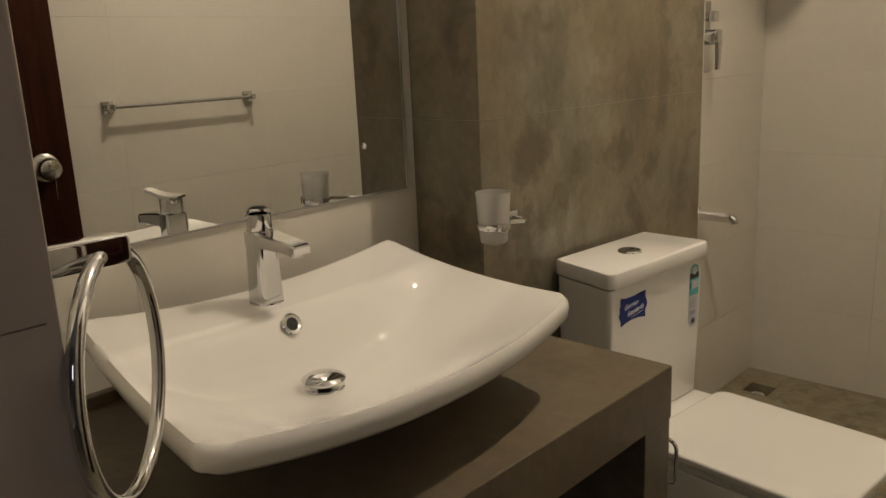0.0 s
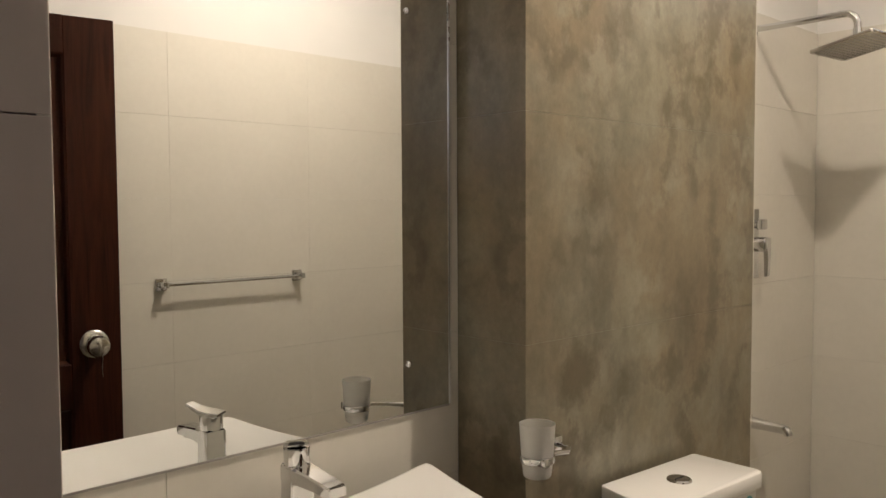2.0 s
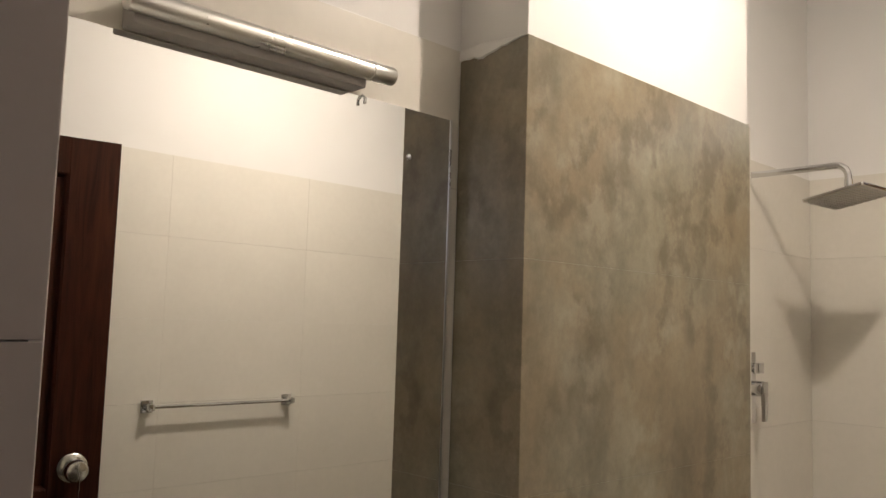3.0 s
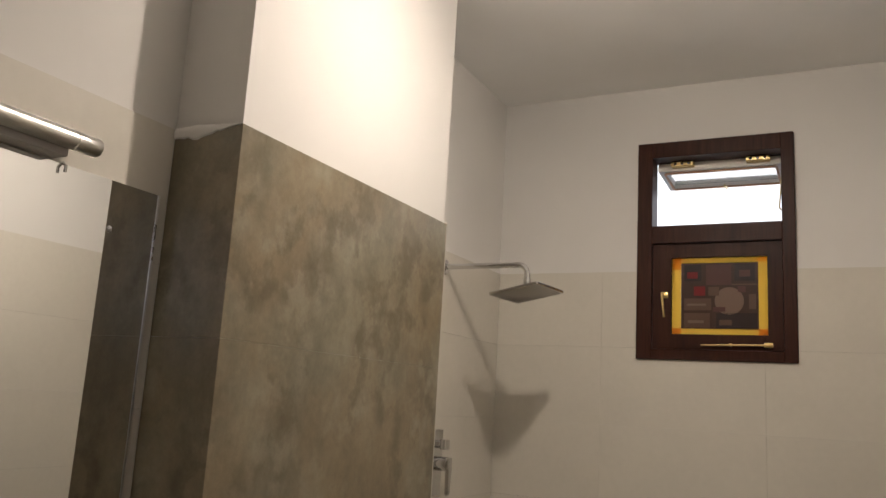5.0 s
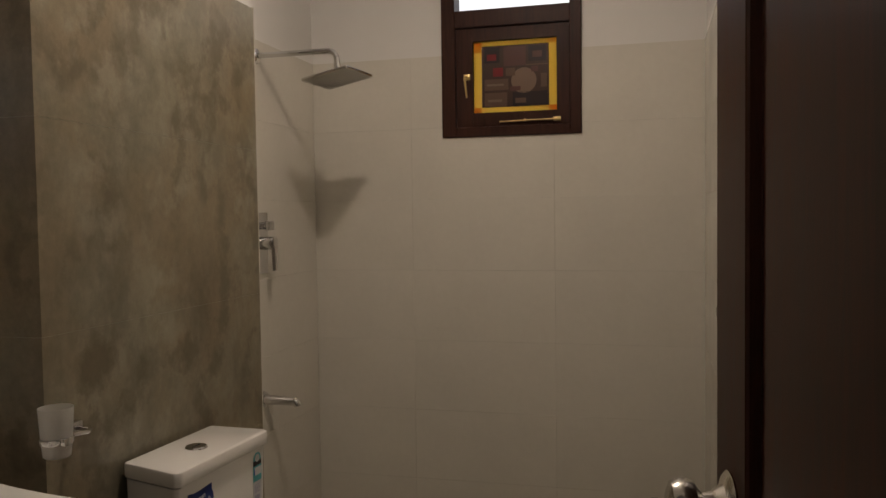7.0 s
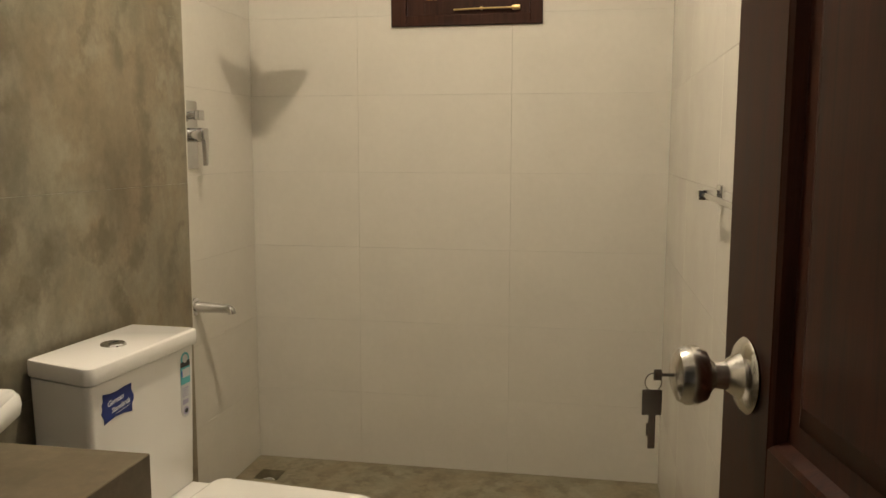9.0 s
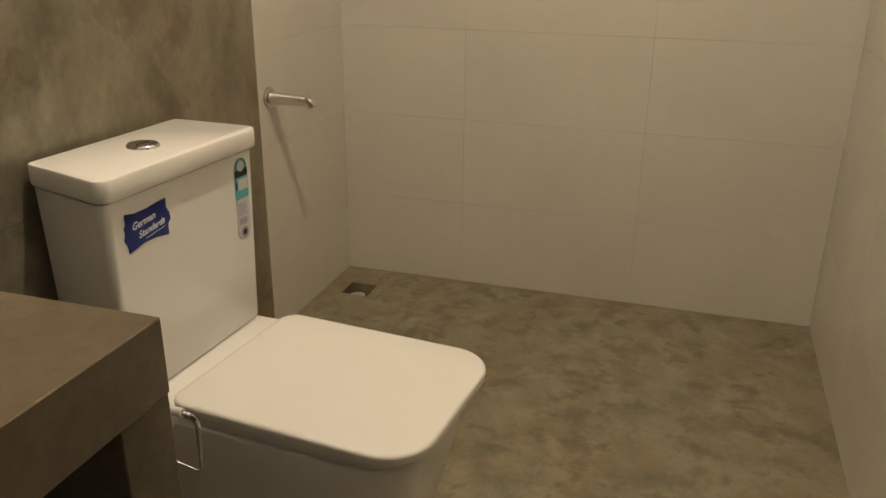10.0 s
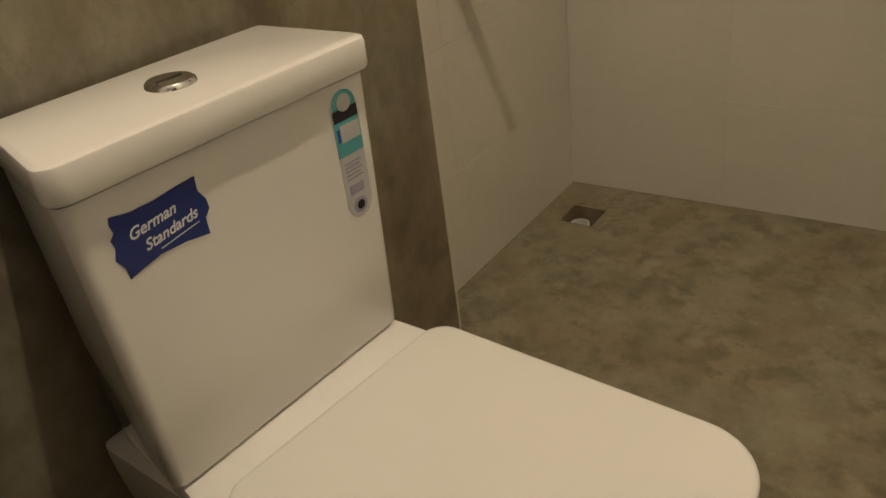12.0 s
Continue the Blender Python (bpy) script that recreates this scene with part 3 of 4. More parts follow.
# local frame: x into the leaf's thickness (away from the room), y back along the leaf (negative), z up
door_part("stile", box(0, DOOR_T, -S, 0, 0.008, DOOR_H, 0.002, 1), M_WOOD)
door_part("stile", box(0, DOOR_T, -DOOR_W, -DOOR_W + S, 0.008, DOOR_H, 0.002, 1), M_WOOD)
for z0, z1 in ((0.008, 0.22), (0.815, 0.955), (1.965, DOOR_H)):
    door_part("rail", box(0.0005, DOOR_T - 0.0005, -DOOR_W + S, -S, z0, z1), M_WOOD)
for z0, z1 in ((0.22, 0.815), (0.955, 1.965)):
    y0, y1 = -DOOR_W + S, -S
    bmp = bmesh.new()
    rows = []
    for ins, x in ((0.0, 0.001), (0.006, 0.004), (0.014, 0.017), (0.040, 0.017), (0.072, 0.005), (0.076, 0.005)):
        rows.append([bmp.verts.new((x, y, z)) for y, z in ((y0 + ins, z0 + ins), (y1 - ins, z0 + ins), (y1 - ins, z1 - ins), (y0 + ins, z1 - ins))])
    for p, q in zip(rows, rows[1:]):
        for s in range(4):
            bmp.faces.new((p[s], p[(s + 1) % 4], q[(s + 1) % 4], q[s]))
    bmp.faces.new(rows[-1])
    back = box(DOOR_T - 0.012, DOOR_T - 0.004, y0, y1, z0, z1)
    door_part("panel", join(bmp, back), M_WOOD)
KZ, KY = 1.020, -0.085
prof = [(1.28 * a, 1.20 * b) for a, b in ((0.0, 0.0), (0.034, 0.0), (0.036, -0.003), (0.032, -0.007), (0.022, -0.010), (0.017, -0.018), (0.0135, -0.022), (0.0125, -0.034), (0.016, -0.038), (0.024, -0.043), (0.0278, -0.052), (0.0278, -0.062), (0.024, -0.070), (0.014, -0.0745), (0.0, -0.075))]
kn = door_part("knob", lathe(prof, 40, "X", (0, KY, KZ)), M_STEEL, "satin steel round door knob with rose", 35)
key = door_part("key", join(box(-0.106, -0.080, KY - 0.001, KY + 0.001, KZ - 0.002, KZ + 0.002), box(-0.112, -0.102, KY - 0.0012, KY + 0.0012, KZ - 0.007, KZ + 0.007, 0.001)), M_STEEL, "key in the knob's lock")
ringpts = [(-0.112 + 0.010 * math.sin(t), KY, KZ - 0.009 + 0.011 * math.cos(t)) for t in (2 * math.pi * i / 18 for i in range(18))]
door_part("key_ring", tube(ringpts, 0.0008, 6, closed=True), M_STEEL)
door_part("hanging_key", join(box(-0.125, -0.101, KY - 0.001, KY + 0.001, KZ - 0.050, KZ - 0.018, 0.0009), box(-0.117, -0.108, KY - 0.001, KY + 0.001, KZ - 0.092, KZ - 0.049, 0.0009), box(-0.119, -0.117, KY - 0.0008, KY + 0.0008, KZ - 0.076, KZ - 0.060)), M_STEEL, "flat steel key hanging from the ring")


# ---- window ----
def make_window():
    w = thing("window_1", ((wx0 + wx1) / 2, 0.0, wz0), "small high dark wooden window with its top light open and lower pane papered over", "window", kind="structure")
    x0, x1, z0, z1 = WIN
    f0, f1 = -0.012, 0.085
    zt0, zt1 = 2.208, 2.278
    part("window_frame", box(x0, x0 + 0.058, f0, f1, z0, z1, 0.002, 1), M_WOOD_WIN, w, smooth=0)
    part("window_frame", box(x1 - 0.046, x1, f0, f1, z0, z1, 0.002, 1), M_WOOD_WIN, w, smooth=0)
    part("window_frame", box(x0 + 0.058, x1 - 0.046, f0 + 0.001, f1, z1 - 0.062, z1, 0.002, 1), M_WOOD_WIN, w, smooth=0)
    part("window_frame", box(x0 + 0.058, x1 - 0.046, f0 + 0.001, f1, z0, z0 + 0.040, 0.002, 1), M_WOOD_WIN, w, smooth=0)
    part("transom", box(x0 + 0.058, x1 - 0.046, f0 + 0.001, f1, zt0, zt1, 0.002, 1), M_WOOD_WIN, w, smooth=0)
    a0, a1, c0, c1 = x0 + 0.060, x1 - 0.048, z0 + 0.042, zt0 - 0.002
    g0, g1, h0, h1 = 0.714, 1.062, 1.856, 2.152
    sash = part("sash", join(box(a0, g0, 0.004, 0.05, c0, c1), box(g1, a1, 0.004, 0.05, c0, c1), box(g0, g1, 0.005, 0.05, c0, h0), box(g0, g1, 0.005, 0.05, h1, c1)), M_WOOD_WIN, w, "shut lower sash", smooth=0)
    part("pane", box(g0, g1, 0.030, 0.034, h0, h1), M_GLASS, sash, smooth=0)
    tw = 0.034
    part("tape", box(g0, g0 + tw, 0.026, 0.0265, h0, h1), M_TAPE, sash, "yellow glowing tape strip", smooth=0)
    part("tape", box(g1 - tw, g1, 0.026, 0.0265, h0, h1), M_TAPE, sash, smooth=0)
    part("tape", box(g0, g1, 0.0250, 0.0255, h0, h0 + 0.024), M_TAPE, sash, smooth=0)
    part("tape", box(g0, g1, 0.0250, 0.0255, h1 - 0.020, h1), M_TAPE, sash, smooth=0)
    for cx0, cx1, cz0, cz1 in ((g0, g0 + tw, h0, h0 + 0.024), (g1 - tw, g1, h0, h0 + 0.024), (g0, g0 + tw, h1 - 0.045, h1 - 0.020), (g0 + 0.01, g0 + tw, h1 - 0.02, h1)):
        part("tape", box(cx0, cx1, 0.0240, 0.0245, cz0, cz1), M_TAPE2, sash, "doubled darker tape corner", smooth=0)
    # the printed sheet behind the pane
    px0, px1, pz0, pz1 = g0 + tw, g1 - tw, h0 + 0.022, h1 - 0.018
    sheet = part("paper_sheet", box(px0, px1, 0.0272, 0.0280, pz0, pz1), M_SHEET, sash, "dark printed paper on the lower pane", smooth=0)
    W, H = px1 - px0, pz1 - pz0

    def patch(u0, u1, v0, v1, mat, lift):
        part("print", box(px0 + W * u0, px0 + W * u1, 0.0272 - lift, 0.0276 - lift, pz0 + H * v0, pz0 + H * v1), mat, sheet, smooth=0)

    patch(0.04, 0.27, 0.72, 0.97, M_P_DARK, 0.0008)
    patch(0.33, 0.66, 0.66, 0.97, M_P_ROSE, 0.0008)
    patch(0.70, 0.96, 0.72, 0.97, M_P_DARK, 0.0008)
    patch(0.04, 0.38, 0.02, 0.24, M_P_TAN, 0.0008)
    patch(0.04, 0.40, 0.28, 0.46, M_P_TAN, 0.0008)
    patch(0.17, 0.32, 0.50, 0.64, M_P_RED, 0.0008)
    patch(0.46, 0.98, 0.02, 0.24, M_P_DARK, 0.0008)
    patch(0.66, 0.98, 0.655, 0.675, M_P_TAN, 0.0010)
    for u0, u1, v0, v1, mat in ((0.36, 0.50, 0.50, 0.63, M_P_TAN), (0.74, 0.84, 0.55, 0.64, M_P_ROSE), (0.88, 0.97, 0.30, 0.52, M_P_TAN), (0.08, 0.22, 0.76, 0.86, M_P_RED), (0.42, 0.58, 0.26, 0.33, M_P_ROSE), (0.76, 0.90, 0.78, 0.88, M_P_ROSE), (0.50, 0.66, 0.06, 0.14, M_P_TAN), (0.09, 0.30, 0.09, 0.13, M_P_PALE), (0.08, 0.33, 0.35, 0.38, M_P_PALE)):
        patch(u0, u1, v0, v1, mat, 0.0012)
    disc = lathe([(0, 0), (H * 0.205, 0), (H * 0.205, -0.0004), (0, -0.0004)], 36, "Y", (px0 + W * 0.63, 0.0268, pz0 + H * 0.42))
    part("print", disc, M_P_PALE, sheet, "round pale printed shape", smooth=0)
    # handle and stay
    hx, hz = 0.690, 2.005
    part("handle", join(box(hx - 0.014, hx + 0.014, -0.004, 0.004, hz - 0.012, hz + 0.012, 0.002), tube([(hx - 0.004, -0.010, hz), (hx - 0.005, -0.026, hz - 0.006), (hx - 0.002, -0.028, hz - 0.03), (hx + 0.004, -0.026, hz - 0.088)], [0.005, 0.0055, 0.0045, 0.004], 10), tube([(hx - 0.004, 0.003, hz), (hx - 0.004, -0.018, hz)], 0.0055, 10)), M_BRASS, sash, "small brass casement handle", smooth=40)
    sz = 1.818
    part("stay", join(tube([(0.826, -0.006, sz - 0.003), (0.95, -0.010, sz - 0.001), (1.066, -0.010, sz)], 0.0035, 8), box(1.048, 1.078, -0.012, 0.004, sz - 0.008, sz + 0.009, 0.002), box(0.928, 0.936, -0.012, 0.004, sz - 0.006, sz + 0.006, 0.001)), M_BRASS, sash, "brass casement stay", smooth=40)
    # the top light, hung at its head and swung out
    b0, b1 = x0 + 0.060, x1 - 0.048
    m = Matrix.Translation((0, 0.088, z1 - 0.072)) @ pose(0, 0, 0, 87, 0, 0)
    Ht = 0.255
    fr = join(box(b0, b0 + 0.024, -0.02, 0.018, -Ht, 0), box(b1 - 0.024, b1, -0.02, 0.018, -Ht, 0), box(b0 + 0.024, b1 - 0.024, -0.02, 0.018, -0.024, 0), box(b0 + 0.024, b1 - 0.024, -0.02, 0.018, -Ht, -Ht + 0.024))
    # frame colour carries the glare of daylight, not the wood's own tone
    top = part("top_light", moved(fr, m), M_GLARE_WOOD, w, "opened wooden top light, its colour whitened for outdoor glare", smooth=0)
    bead = join(box(b0 + 0.024, b1 - 0.024, -0.026, -0.0205, -0.030, -0.018), box(b0 + 0.024, b1 - 0.024, -0.026, -0.0205, -Ht + 0.018, -Ht + 0.028), box(b0 + 0.018, b0 + 0.026, -0.026, -0.0205, -Ht + 0.028, -0.030), box(b1 - 0.026, b1 - 0.018, -0.026, -0.0205, -Ht + 0.028, -0.030))
    part("glazing_bead", moved(bead, m), M_ORANGE_WOOD, top, "orange-brown glazing bead", smooth=0)
    part("pane", moved(box(b0 + 0.024, b1 - 0.024, -0.003, 0.001, -Ht + 0.024, -0.024), m), M_GLASS, top, smooth=0)
    part("top_light_handle", moved(tube([((b0 + b1) / 2, -0.03, -Ht + 0.02), ((b0 + b1) / 2, -0.034, -Ht + 0.07)], 0.005, 8), m), M_BRASS, top)
    for hx0 in (0.700, 0.985):
        part("hinge", box(hx0, hx0 + 0.088, 0.055, 0.090, z1 - 0.082, z1 - 0.064, 0.002, 1), M_BRASS, w, "brass window hinge", smooth=0)
        for q in (0.018, 0.044, 0.070):
            part("hinge_screw", lathe([(0, 0), (0.006, 0), (0.006, -0.0012), (0, -0.0015)], 12, "Y", (hx0 + q, 0.0545, z1 - 0.073)), M_CHROME, w)
    part("side_stay", tube([(b1 - 0.004, 0.06, 2.335), (b1 - 0.010, 0.05, 2.345), (b1 + 0.0, 0.075, 2.49)], 0.003, 8), M_BRASS, w)
    return w


M_SHEET = translucent_mat("printed_sheet", (0.12, 0.062, 0.043), 0.6)
M_P_DARK = translucent_mat("print_dark", (0.045, 0.022, 0.018), 0.5)
M_P_ROSE = translucent_mat("print_rose", (0.21, 0.095, 0.075), 0.6)
M_P_TAN = translucent_mat("print_tan", (0.25, 0.145, 0.095), 0.6)
M_P_RED = translucent_mat("print_red", (0.40, 0.035, 0.035), 0.6)
M_P_PALE = translucent_mat("print_pale", (0.42, 0.28, 0.20), 0.6)
make_window()

# ---- shower fittings ----
AY = -0.530
shower = thing("rain_shower", (0, AY, 2.03), "chrome square rain shower head on a bent wall arm", "shower")
SHX = 0.325
part("flange", lathe([(0, 0.012), (0.012, 0.012), (0.026, 0.007), (0.030, 0.0), (0.0, 0.0)], 32, "X", (0, AY, 2.048)), M_CHROME, shower)
arm_pts = [(0.004, AY, 2.048), (0.15, AY, 2.048), (SHX - 0.045, AY, 2.048)] + arc((SHX - 0.04, AY, 2.048), (SHX, AY, 2.048), (SHX, AY, 2.005), 8) + [(SHX, AY, 1.978)]
part("arm", tube(arm_pts, 0.0105, 18), M_CHROME, shower)
part("swivel", lathe([(0.0, 0.0), (0.017, 0.0), (0.018, 0.004), (0.018, 0.020), (0.0125, 0.028), (0.0125, 0.048), (0.0, 0.048)], 28, at=(SHX, AY, 1.952)), M_CHROME, shower)
HEAD = Matrix.Translation((SHX, AY, 1.948)) @ pose(0, 0, 0, -1.5, -10.0, -9.0)
part("head", moved(slab(0.192, 0.192, -0.005, 0.006, 0.006, (0, 0), 0.002), HEAD), M_STEEL, shower)
nz = []
for i in range(12):
    for j in range(12):
        nz.append((-0.0825 + 0.015 * i, -0.0825 + 0.015 * j))
bm = bmesh.new()
for x, y in nz:
    bmesh.ops.create_cone(bm, cap_ends=True, segments=6, radius1=0.0022, radius2=0.0030, depth=0.003, matrix=HEAD @ Matrix.Translation((x, y, -0.0062)))
part("nozzle_grid", bm, M_GREY, shower, "rows of small rubber nozzles", kind="stuff")

shower.location.z -= 0.009

mixer = thing("shower_mixer", (0, AY, 1.34), "chrome wall mixer with a lever and square diverter knob", "tap")
part("plate", box(0.0, 0.008, AY - 0.052, AY + 0.052, 1.222, 1.453, 0.003), M_CHROME, mixer)
part("diverter", join(lathe([(0, 0), (0.014, 0), (0.014, 0.03), (0, 0.03)], 24, "X", (0.006, AY, 1.403)), box(0.030, 0.052, AY - 0.019, AY + 0.019, 1.386, 1.420, 0.003)), M_CHROME, mixer, smooth=35)
part("cartridge", lathe([(0, 0), (0.024, 0), (0.025, 0.004), (0.025, 0.050), (0.023, 0.054), (0, 0.054)], 36, "X", (0.006, AY, 1.337)), M_CHROME, mixer)
part("lever", join(box(0.055, 0.066, AY - 0.018, AY + 0.018, 1.318, 1.360, 0.004), loft([[(0.055 + dx, AY + q, 1.325 - dz) for dx, q in ((0, -w), (0, w), (th, w * 0.8), (th, -w * 0.8))] for dz, w, th in ((0.0, 0.017, 0.012), (0.03, 0.013, 0.012), (0.085, 0.010, 0.011), (0.092, 0.008, 0.009))])), M_CHROME, mixer, smooth=30)

spout = thing("bath_spout", (0, AY, 0.74), "plain chrome wall spout with a down-turned tip", "tap")
part("flange", lathe([(0, 0.010), (0.020, 0.010), (0.030, 0.006), (0.0315, 0.0), (0, 0.0)], 32, "X", (0, AY, 0.742)), M_CHROME, spout)
part("tube", tube([(0.004, AY, 0.742), (0.07, AY, 0.741), (0.12, AY, 0.739)] + arc((0.122, AY, 0.739), (0.137, AY, 0.738), (0.139, AY, 0.722), 6), [0.020, 0.0175, 0.0155] + [0.0155] * 4 + [0.015, 0.0145, 0.014], 22), M_CHROME, spout)

# ---- tumbler holder ----
th = thing("tumbler_holder", (BOX_X, -1.83, 0.98), "chrome wall holder with a frosted glass tumbler in its ring", "holder")
HX, HY, HZ = BOX_X + 0.086, -1.982, 1.010
part("mount", join(box(BOX_X, BOX_X + 0.022, -1.855, -1.825, 0.972, 1.002, 0.003), tube([(BOX_X + 0.018, -1.840, 0.987), (BOX_X + 0.060, -1.852, 0.990), (HX, -1.895, 0.996), (HX, HY + 0.031, HZ - 0.006)], 0.0055, 12)), M_CHROME, th, smooth=35)
part("ring", lathe([(0.0300, -0.006), (0.0318, -0.006), (0.0325, 0.0), (0.0318, 0.006), (0.0300, 0.006), (0.0300, -0.006)], 36, at=(HX, HY, HZ - 0.006)), M_CHROME, th)
part("clasp", box(HX + 0.022, HX + 0.035, HY - 0.020, HY - 0.006, HZ - 0.014, HZ + 0.002, 0.002), M_CHROME, th)
tum = thing("tumbler", (HX, HY, HZ - 0.04), "frosted glass tumbler held in the chrome ring", "tumbler")
part("glass", lathe([(0, -0.032), (0.0235, -0.032), (0.0258, -0.029), (0.0290, -0.001), (0.0330, 0.064), (0.0333, 0.066), (0.0318, 0.066), (0.0278, 0.000), (0.0242, -0.024), (0, -0.025)], 40, at=(HX, HY, HZ - 0.008)), M_FROST, tum)

# ---- towel rail on the right wall ----
rail = thing("towel_rail", (ROOM_W, -1.54, 1.17), "chrome towel rail with two square wall mounts", "towel rail")
RX = ROOM_W - 0.040
for y in (-1.268, -1.845):
    part("mount", join(box(ROOM_W - 0.010, ROOM_W, y - 0.022, y + 0.022, 1.169, 1.213, 0.003), box(RX - 0.012, ROOM_W - 0.008, y - 0.011, y + 0.011, 1.180, 1.202, 0.002)), M_CHROME, rail, smooth=30)
part("bar", tube([(RX, -1.857, 1.191), (RX, -1.256, 1.191)], 0.0065, 16), M_CHROME, rail)

# ---- towel ring beside the doorway ----
tr = thing("towel_ring", (0.779, ENTRY_Y, 1.2), "chrome towel ring on a square wall mount", "towel ring")
RCX, RY, RR = 0.779, -2.925, 0.080
RTOP = 1.215
part("mount", join(box(RCX - 0.022, RCX + 0.022, ENTRY_Y, ENTRY_Y + 0.010, RTOP - 0.018, RTOP + 0.026, 0.003), box(RCX - 0.012, RCX + 0.012, ENTRY_Y + 0.008, RY + 0.012, RTOP - 0.008, RTOP + 0.010, 0.003)), M_CHROME, tr, smooth=30)
swing = Matrix.Translation((RCX, RY, 0)) @ pose(0, 0, 0, 0, 0, -42) @ Matrix.Translation((-RCX, -RY, 0))
part("ring", moved(tube([(RCX + RR * math.sin(t), RY, RTOP - RR + RR * math.cos(t)) for t in (2 * math.pi * i / 64 for i in range(64))], 0.0050, 14, closed=True), swing), M_CHROME, tr)

# ---- drain ----
drain = thing("floor_drain", (0.119, -0.189, -0.12), "open square drain hole with a cut plastic pipe in rough mortar", "drain")
part("mortar_bed", box(DR[0] - 0.004, DR[1] + 0.004, DR[2] - 0.004, DR[3] + 0.004, -0.12, -0.060), M_RUBBLE, drain, smooth=0)
part("pipe", lathe([(0.022, -0.02), (0.026, -0.02), (0.026, 0.034), (0.022, 0.034), (0.022, -0.02)], 28, at=(0.114, -0.198, -0.054)), M_PVC, drain)
part("pipe_chip", box(0.134, 0.156, -0.214, -0.190, -0.060, -0.030, 0.004), M_PVC, drain, "broken pale plastic bit")

# ---- paper holder on the end of the counter ----
ph = thing("paper_holder", (0.606, CY1, 0.64), "empty chrome paper holder with white collars on the counter's end", "paper holder")
PX, PY, PZ = 0.597, -1.900, 0.634
part("mount", lathe([(0, 0), (0.022, 0), (0.023, 0.003), (0.021, 0.008), (0.0065, 0.011), (0.0052, CY1 * -1 + PY + 0.004), (0, CY1 * -1 + PY + 0.004)], 28, "Y", (PX - 0.006, CY1 - 0.0005, PZ)), M_GREY, ph, "dull grey wall mount")
part("knuckle", lathe([(0, -0.013), (0.010, -0.013), (0.0125, -0.010), (0.0125, 0.006), (0.010, 0.009), (0, 0.009)], 28, "Y", (PX - 0.006, PY, PZ)), M_CHROME, ph)
part("collar", lathe([(0, 0), (0.0062, 0), (0.0062, 0.022), (0, 0.022)], 20, "X", (PX + 0.004, PY + 0.004, PZ - 0.005)), M_PVC, ph, "white plastic collar")
part("collar", lathe([(0, 0), (0.0062, 0), (0.0062, 0.020), (0, 0.020)], 20, "X", (PX - 0.038, PY + 0.004, PZ + 0.003)), M_PVC, ph, "white plastic collar")
wire = [(PX - 0.05, PY + 0.004, PZ + 0.005), (PX + 0.024, PY + 0.005, PZ - 0.006)] + arc((PX + 0.028, PY + 0.006, PZ - 0.008), (PX + 0.042, PY + 0.008, PZ - 0.012), (PX + 0.041, PY + 0.010, PZ - 0.030), 7) + [(PX + 0.037, PY + 0.014, PZ - 0.088)] + arc((PX + 0.036, PY + 0.014, PZ - 0.094), (PX + 0.035, PY + 0.014, PZ - 0.100), (PX + 0.024, PY + 0.014, PZ - 0.098), 5) + [(PX - 0.045, PY + 0.012, PZ - 0.080)]
part("hanging_wire", tube(wire, [0.0036] * 10 + [0.003] * (len(wire) - 17) + [0.0018] * 7, 10), M_CHROME, ph, "bent chrome wire loop")


# ---- stickers on the tank ----
def tank_x(z):
    return 0.224 + 0.172 - 0.002 * (0.851 - z) / 0.221


TANK_TURN = pose(*TOILET_AT, 0, 0, TOILET_TURN) @ Matrix.Diagonal((*TANK_SCALE, 1)) @ Matrix.Translation((-0.224, 1.505, 0))


st = thing("blue_sticker", (0.395, -1.625, 0.79), "torn-edged blue paper sticker with white script on the tank", "sticker")
bm = bmesh.new()
poly = [(-1.679, 0.828), (-1.658, 0.824), (-1.631, 0.824), (-1.604, 0.827), (-1.584, 0.828), (-1.585, 0.813), (-1.578, 0.801), (-1.577, 0.790), (-1.584, 0.782), (-1.584, 0.764), (-1.613, 0.769), (-1.641, 0.770), (-1.667, 0.765), (-1.678, 0.762), (-1.679, 0.774), (-1.686, 0.786), (-1.682, 0.797), (-1.684, 0.806), (-1.679, 0.812), (-1.681, 0.821)]
f = bm.faces.new([bm.verts.new((tank_x(z) + 0.0012, y, z)) for y, z in poly])
ex = bmesh.ops.extrude_face_region(bm, geom=[f])
bmesh.ops.translate(bm, verts=[v for v in ex["geom"] if isinstance(v, bmesh.types.BMVert)], vec=(-0.0010, 0, 0))
part("sticker_paper", bm, M_BLUE, st, smooth=0)


def words(text, size, m, mat, name, parent, shear=0.0):
    cu = bpy.data.curves.new(name, "FONT")
    cu.body, cu.size, cu.extrude, cu.shear, cu.offset = text, size, 0.0001, shear, 0.0003
    cu.align_x, cu.align_y = "CENTER", "CENTER"
    tmp = bpy.data.objects.new(name, cu)
    scene.collection.objects.link(tmp)
    me = bpy.data.meshes.new_from_object(tmp)
    me.name = name
    bpy.data.objects.remove(tmp)
    me.materials.clear()
    me.materials.append(mat)
    ob = new(name, me)
    ob.matrix_world = m
    ob.parent = parent
    ob.matrix_parent_inverse = parent.matrix_world.inverted()
    return ob


def on_tank(y, z, tilt):
    return Matrix.Translation((tank_x(z) + 0.0016, y, z)) @ pose(0, 0, 0, 90, 0, 90) @ pose(0, 0, 0, 0, 0, tilt)


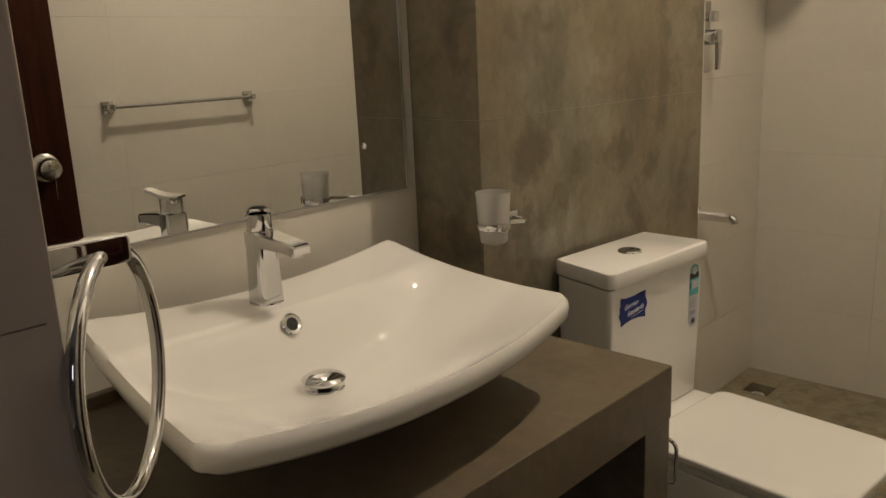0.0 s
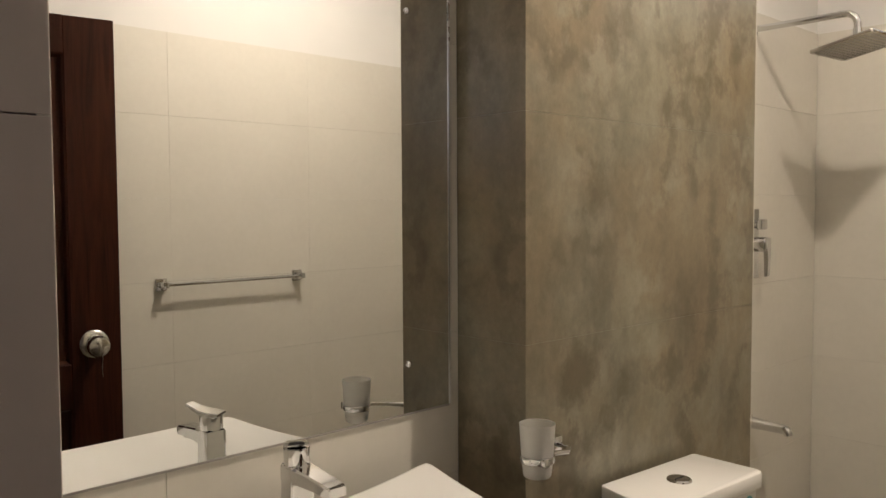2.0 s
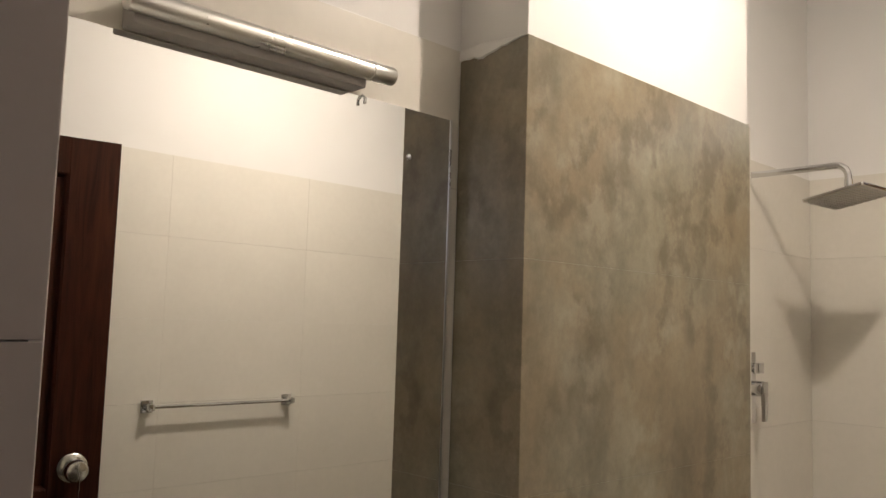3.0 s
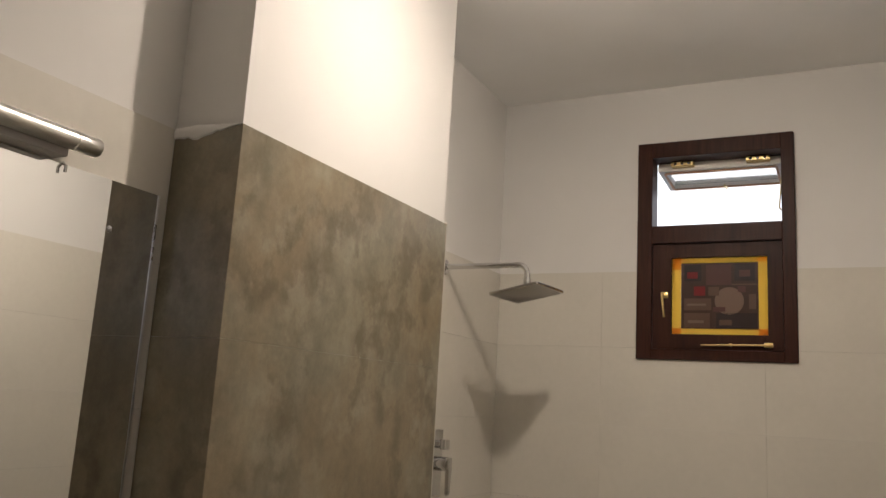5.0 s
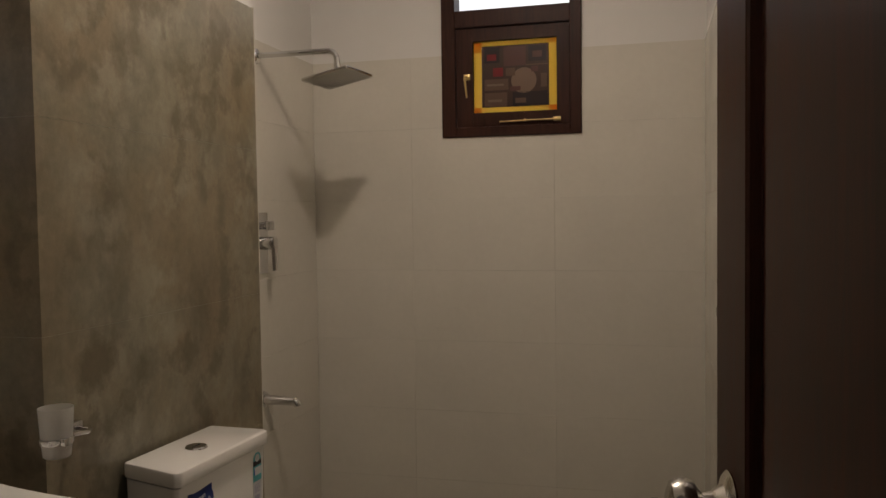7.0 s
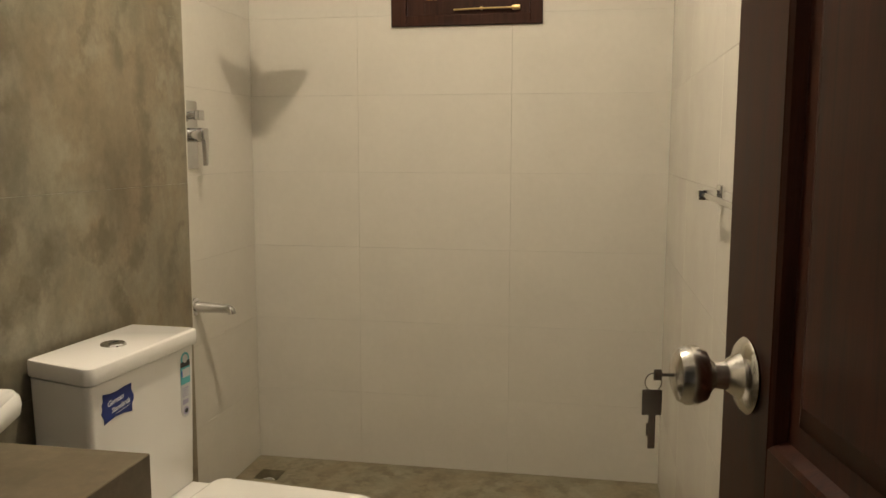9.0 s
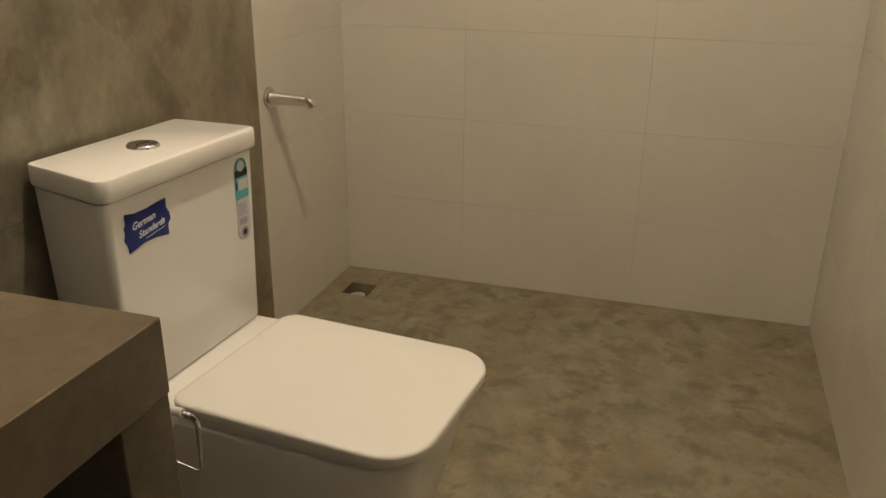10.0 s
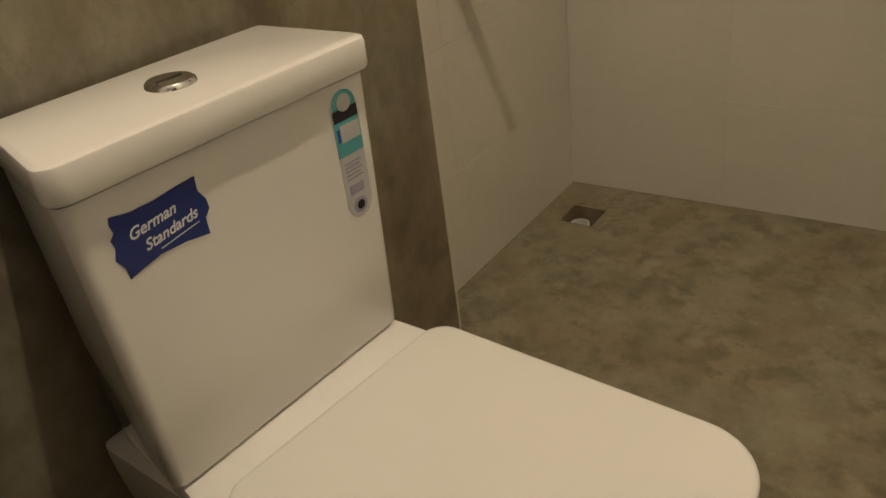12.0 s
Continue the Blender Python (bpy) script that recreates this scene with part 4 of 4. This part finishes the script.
words("German", 0.0165, on_tank(-1.641, 0.805, 6), M_WHITE_INK, "lettering", st, 0.35)
words("Standards", 0.0160, on_tank(-1.624, 0.789, 7), M_WHITE_INK, "lettering", st, 0.35)
part("print_line", moved(box(-0.024, 0.024, -0.0005, 0.0005, -0.0001, 0.0001), on_tank(-1.616, 0.779, 8)), M_WHITE_INK, st, smooth=0)

es = thing("tall_label", (0.395, -1.36, 0.76), "tall round-ended pale label with teal and black bands on the tank", "sticker")
YL, YR, ZB, ZT = -1.384, -1.345, 0.679, 0.842


def label_bar(y0, y1, z0, z1, mat, lift=0.0016, name="print"):
    part(name, join(loft([[(tank_x(z) + lift - d, y, z) for y, z in ((y0, z0), (y1, z0), (y1, z1), (y0, z1))] for d in (0.0006, 0.0)])), mat, es, smooth=0)


def label_round(zc, r, mat, lift, name="print"):
    yc = (YL + YR) / 2
    part(name, loft([[(tank_x(zc + r * math.sin(t)) + lift - d, yc + r * math.cos(t), zc + r * math.sin(t)) for t in (2 * math.pi * i / 28 for i in range(28))] for d in (0.0006, 0.0)]), mat, es, smooth=0)


label_bar(YL, YR, ZB + 0.017, ZT - 0.017, M_STICKER_W, 0.0010, "label_paper")
label_round(ZB + 0.0175, 0.0175, M_STICKER_W, 0.0011, "label_paper")
label_round(ZT - 0.0175, 0.0175, M_TEAL, 0.0012, "label_paper")
label_bar(YL, YR, 0.763, 0.806, M_TEAL, 0.0013)
label_bar(YL + 0.001, YR - 0.001, 0.806, 0.820, M_BLACK_INK, 0.0016)
label_bar(YL + 0.008, YR - 0.002, 0.780, 0.801, M_STICKER_W, 0.0017)
label_bar(YL + 0.003, YL + 0.007, 0.782, 0.798, M_BLUE2, 0.0019)
label_round(ZT - 0.0155, 0.0105, M_STICKER_W, 0.0017)
for k in range(5):
    label_bar(YL + 0.006, YR - 0.008 - 0.003 * (k % 2), 0.752 - 0.005 * k, 0.754 - 0.005 * k, M_LILAC, 0.0015)
label_bar(YL + 0.007, YR - 0.010, 0.712, 0.724, M_LILAC, 0.0015)
label_round(ZB + 0.0165, 0.0105, M_LILAC, 0.0016)
label_round(ZB + 0.0165, 0.0060, M_BLACK_INK, 0.0019)

st.matrix_world = TANK_TURN @ Matrix.Translation((0, 0.0275, -0.002)) @ Matrix.Translation((0, -1.63, 0)) @ Matrix.Diagonal((1, 0.94, 1, 1)) @ Matrix.Translation((0, 1.63, 0)) @ st.matrix_world
es.matrix_world = TANK_TURN @ Matrix.Translation((0, 0.004, 0)) @ es.matrix_world

# ---- ceiling lamp holder ----
cl = thing("ceiling_lamp", (LAMP[0], LAMP[1], CEIL), "small white ceiling lamp holder", "lamp")
part("holder", lathe([(0, 0), (0.045, 0.0), (0.045, -0.010), (0.022, -0.018), (0.018, -0.05), (0.0, -0.05)], 28, at=(LAMP[0], LAMP[1], CEIL)), M_LID, cl)

# ---- tiles, pieces of the walls ----
def cut(rect, hole):
    """Pieces of rect (u0, u1, v0, v1) outside hole."""
    u0, u1, v0, v1 = rect
    a0, a1, b0, b1 = hole
    if a1 <= u0 or a0 >= u1 or b1 <= v0 or b0 >= v1:
        return [rect]
    out = []
    if a0 > u0:
        out.append((u0, a0, v0, v1))
    if a1 < u1:
        out.append((a1, u1, v0, v1))
    m0, m1 = max(u0, a0), min(u1, a1)
    if b0 > v0:
        out.append((m0, m1, v0, b0))
    if b1 < v1:
        out.append((m0, m1, b1, v1))
    return out


def tile_wall(parent, axis, plane, side, us, vs, mat, hole=None, gap=0.0005, thick=TH - 0.001, jitter=0.00008, bevel=0.0003, seed=1):
    """Lays tiles between the joints us and vs on the plane; side is the way they face. A tile that the hole bites into keeps one mesh."""
    rnd = random.Random(seed)
    for u0, u1 in zip(us, us[1:]):
        for v0, v1 in zip(vs, vs[1:]):
            g, d = gap / 2, rnd.uniform(-jitter, jitter)
            cu, cv = (u0 + u1) / 2, (v0 + v1) / 2
            whole = (u0 + g, u1 - g, v0 + g, v1 - g)
            pieces = cut(whole, hole) if hole else [whole]
            bms = []
            for p in pieces:
                bm = bmesh.new()
                rows = []
                b = bevel if len(pieces) == 1 else 0.0
                for ins, n in ((0, -thick), (0, -b - 1e-5), (b, 0)):
                    rows.append([bm.verts.new((n * side, u - cu, v - cv) if axis == "x" else (u - cu, n * side, v - cv)) for u, v in ((p[0] + ins, p[2] + ins), (p[1] - ins, p[2] + ins), (p[1] - ins, p[3] - ins), (p[0] + ins, p[3] - ins))])
                for a, c in zip(rows, rows[1:]):
                    for k in range(4):
                        bm.faces.new((a[k], a[(k + 1) % 4], c[(k + 1) % 4], c[k]))
                bm.faces.new(rows[-1])
                bm.faces.new(rows[0][::-1])
                bms.append(bm)
            if not bms:
                continue
            ob = part("tile", join(*bms), mat, None, smooth=0)
            ob.location = (plane + d, cu, cv) if axis == "x" else (cu, plane + d, cv)
            ob.parent = parent


ROWS = [0.0] + [0.3 * k for k in range(1, 8)]
tile_wall(wall_window, "y", 0.0, -1, [0.0, 0.445, 1.05, ROOM_W], ROWS, M_TILE, hole=(wx0, wx1, wz0, wz1), seed=2)
tile_wall(wall_shower, "x", 0.0, 1, [BOX_Y1, -0.6, 0.0], ROWS, M_TILE, seed=3)
tile_wall(wall_right, "x", ROOM_W, -1, [ENTRY_Y, -2.4, -1.8, -1.2, -0.6, 0.0], ROWS, M_TILE, seed=4)
tile_wall(wall_mirror, "x", MIR_X, 1, [ENTRY_Y, -2.561, BOX_Y0], ROWS, M_TILE, seed=5)
tile_wall(wall_entry, "y", ENTRY_Y, 1, [MIR_X, 0.22, ENTRY_X], ROWS, M_TILE, seed=6)
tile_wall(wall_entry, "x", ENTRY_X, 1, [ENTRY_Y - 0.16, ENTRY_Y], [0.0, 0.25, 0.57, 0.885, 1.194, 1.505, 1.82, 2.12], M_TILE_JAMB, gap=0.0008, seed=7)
CROWS = [0.0, 0.345, 0.77, 1.192, 1.648, BOX_TOP]
tile_wall(wall_duct, "x", BOX_X, 1, [BOX_Y0, BOX_Y1 + 0.001], CROWS, M_CONC, gap=0.0005, jitter=0.00005, bevel=0.0002, seed=8)
tile_wall(wall_duct, "y", BOX_Y0, -1, [MIR_X, BOX_X - 0.0005], CROWS, M_CONC, gap=0.0005, jitter=0.00005, bevel=0.0002, seed=9)
tile_wall(wall_duct, "y", BOX_Y1 + TH, 1, [0.0, BOX_X - 0.0005], ROWS, M_TILE, seed=10)
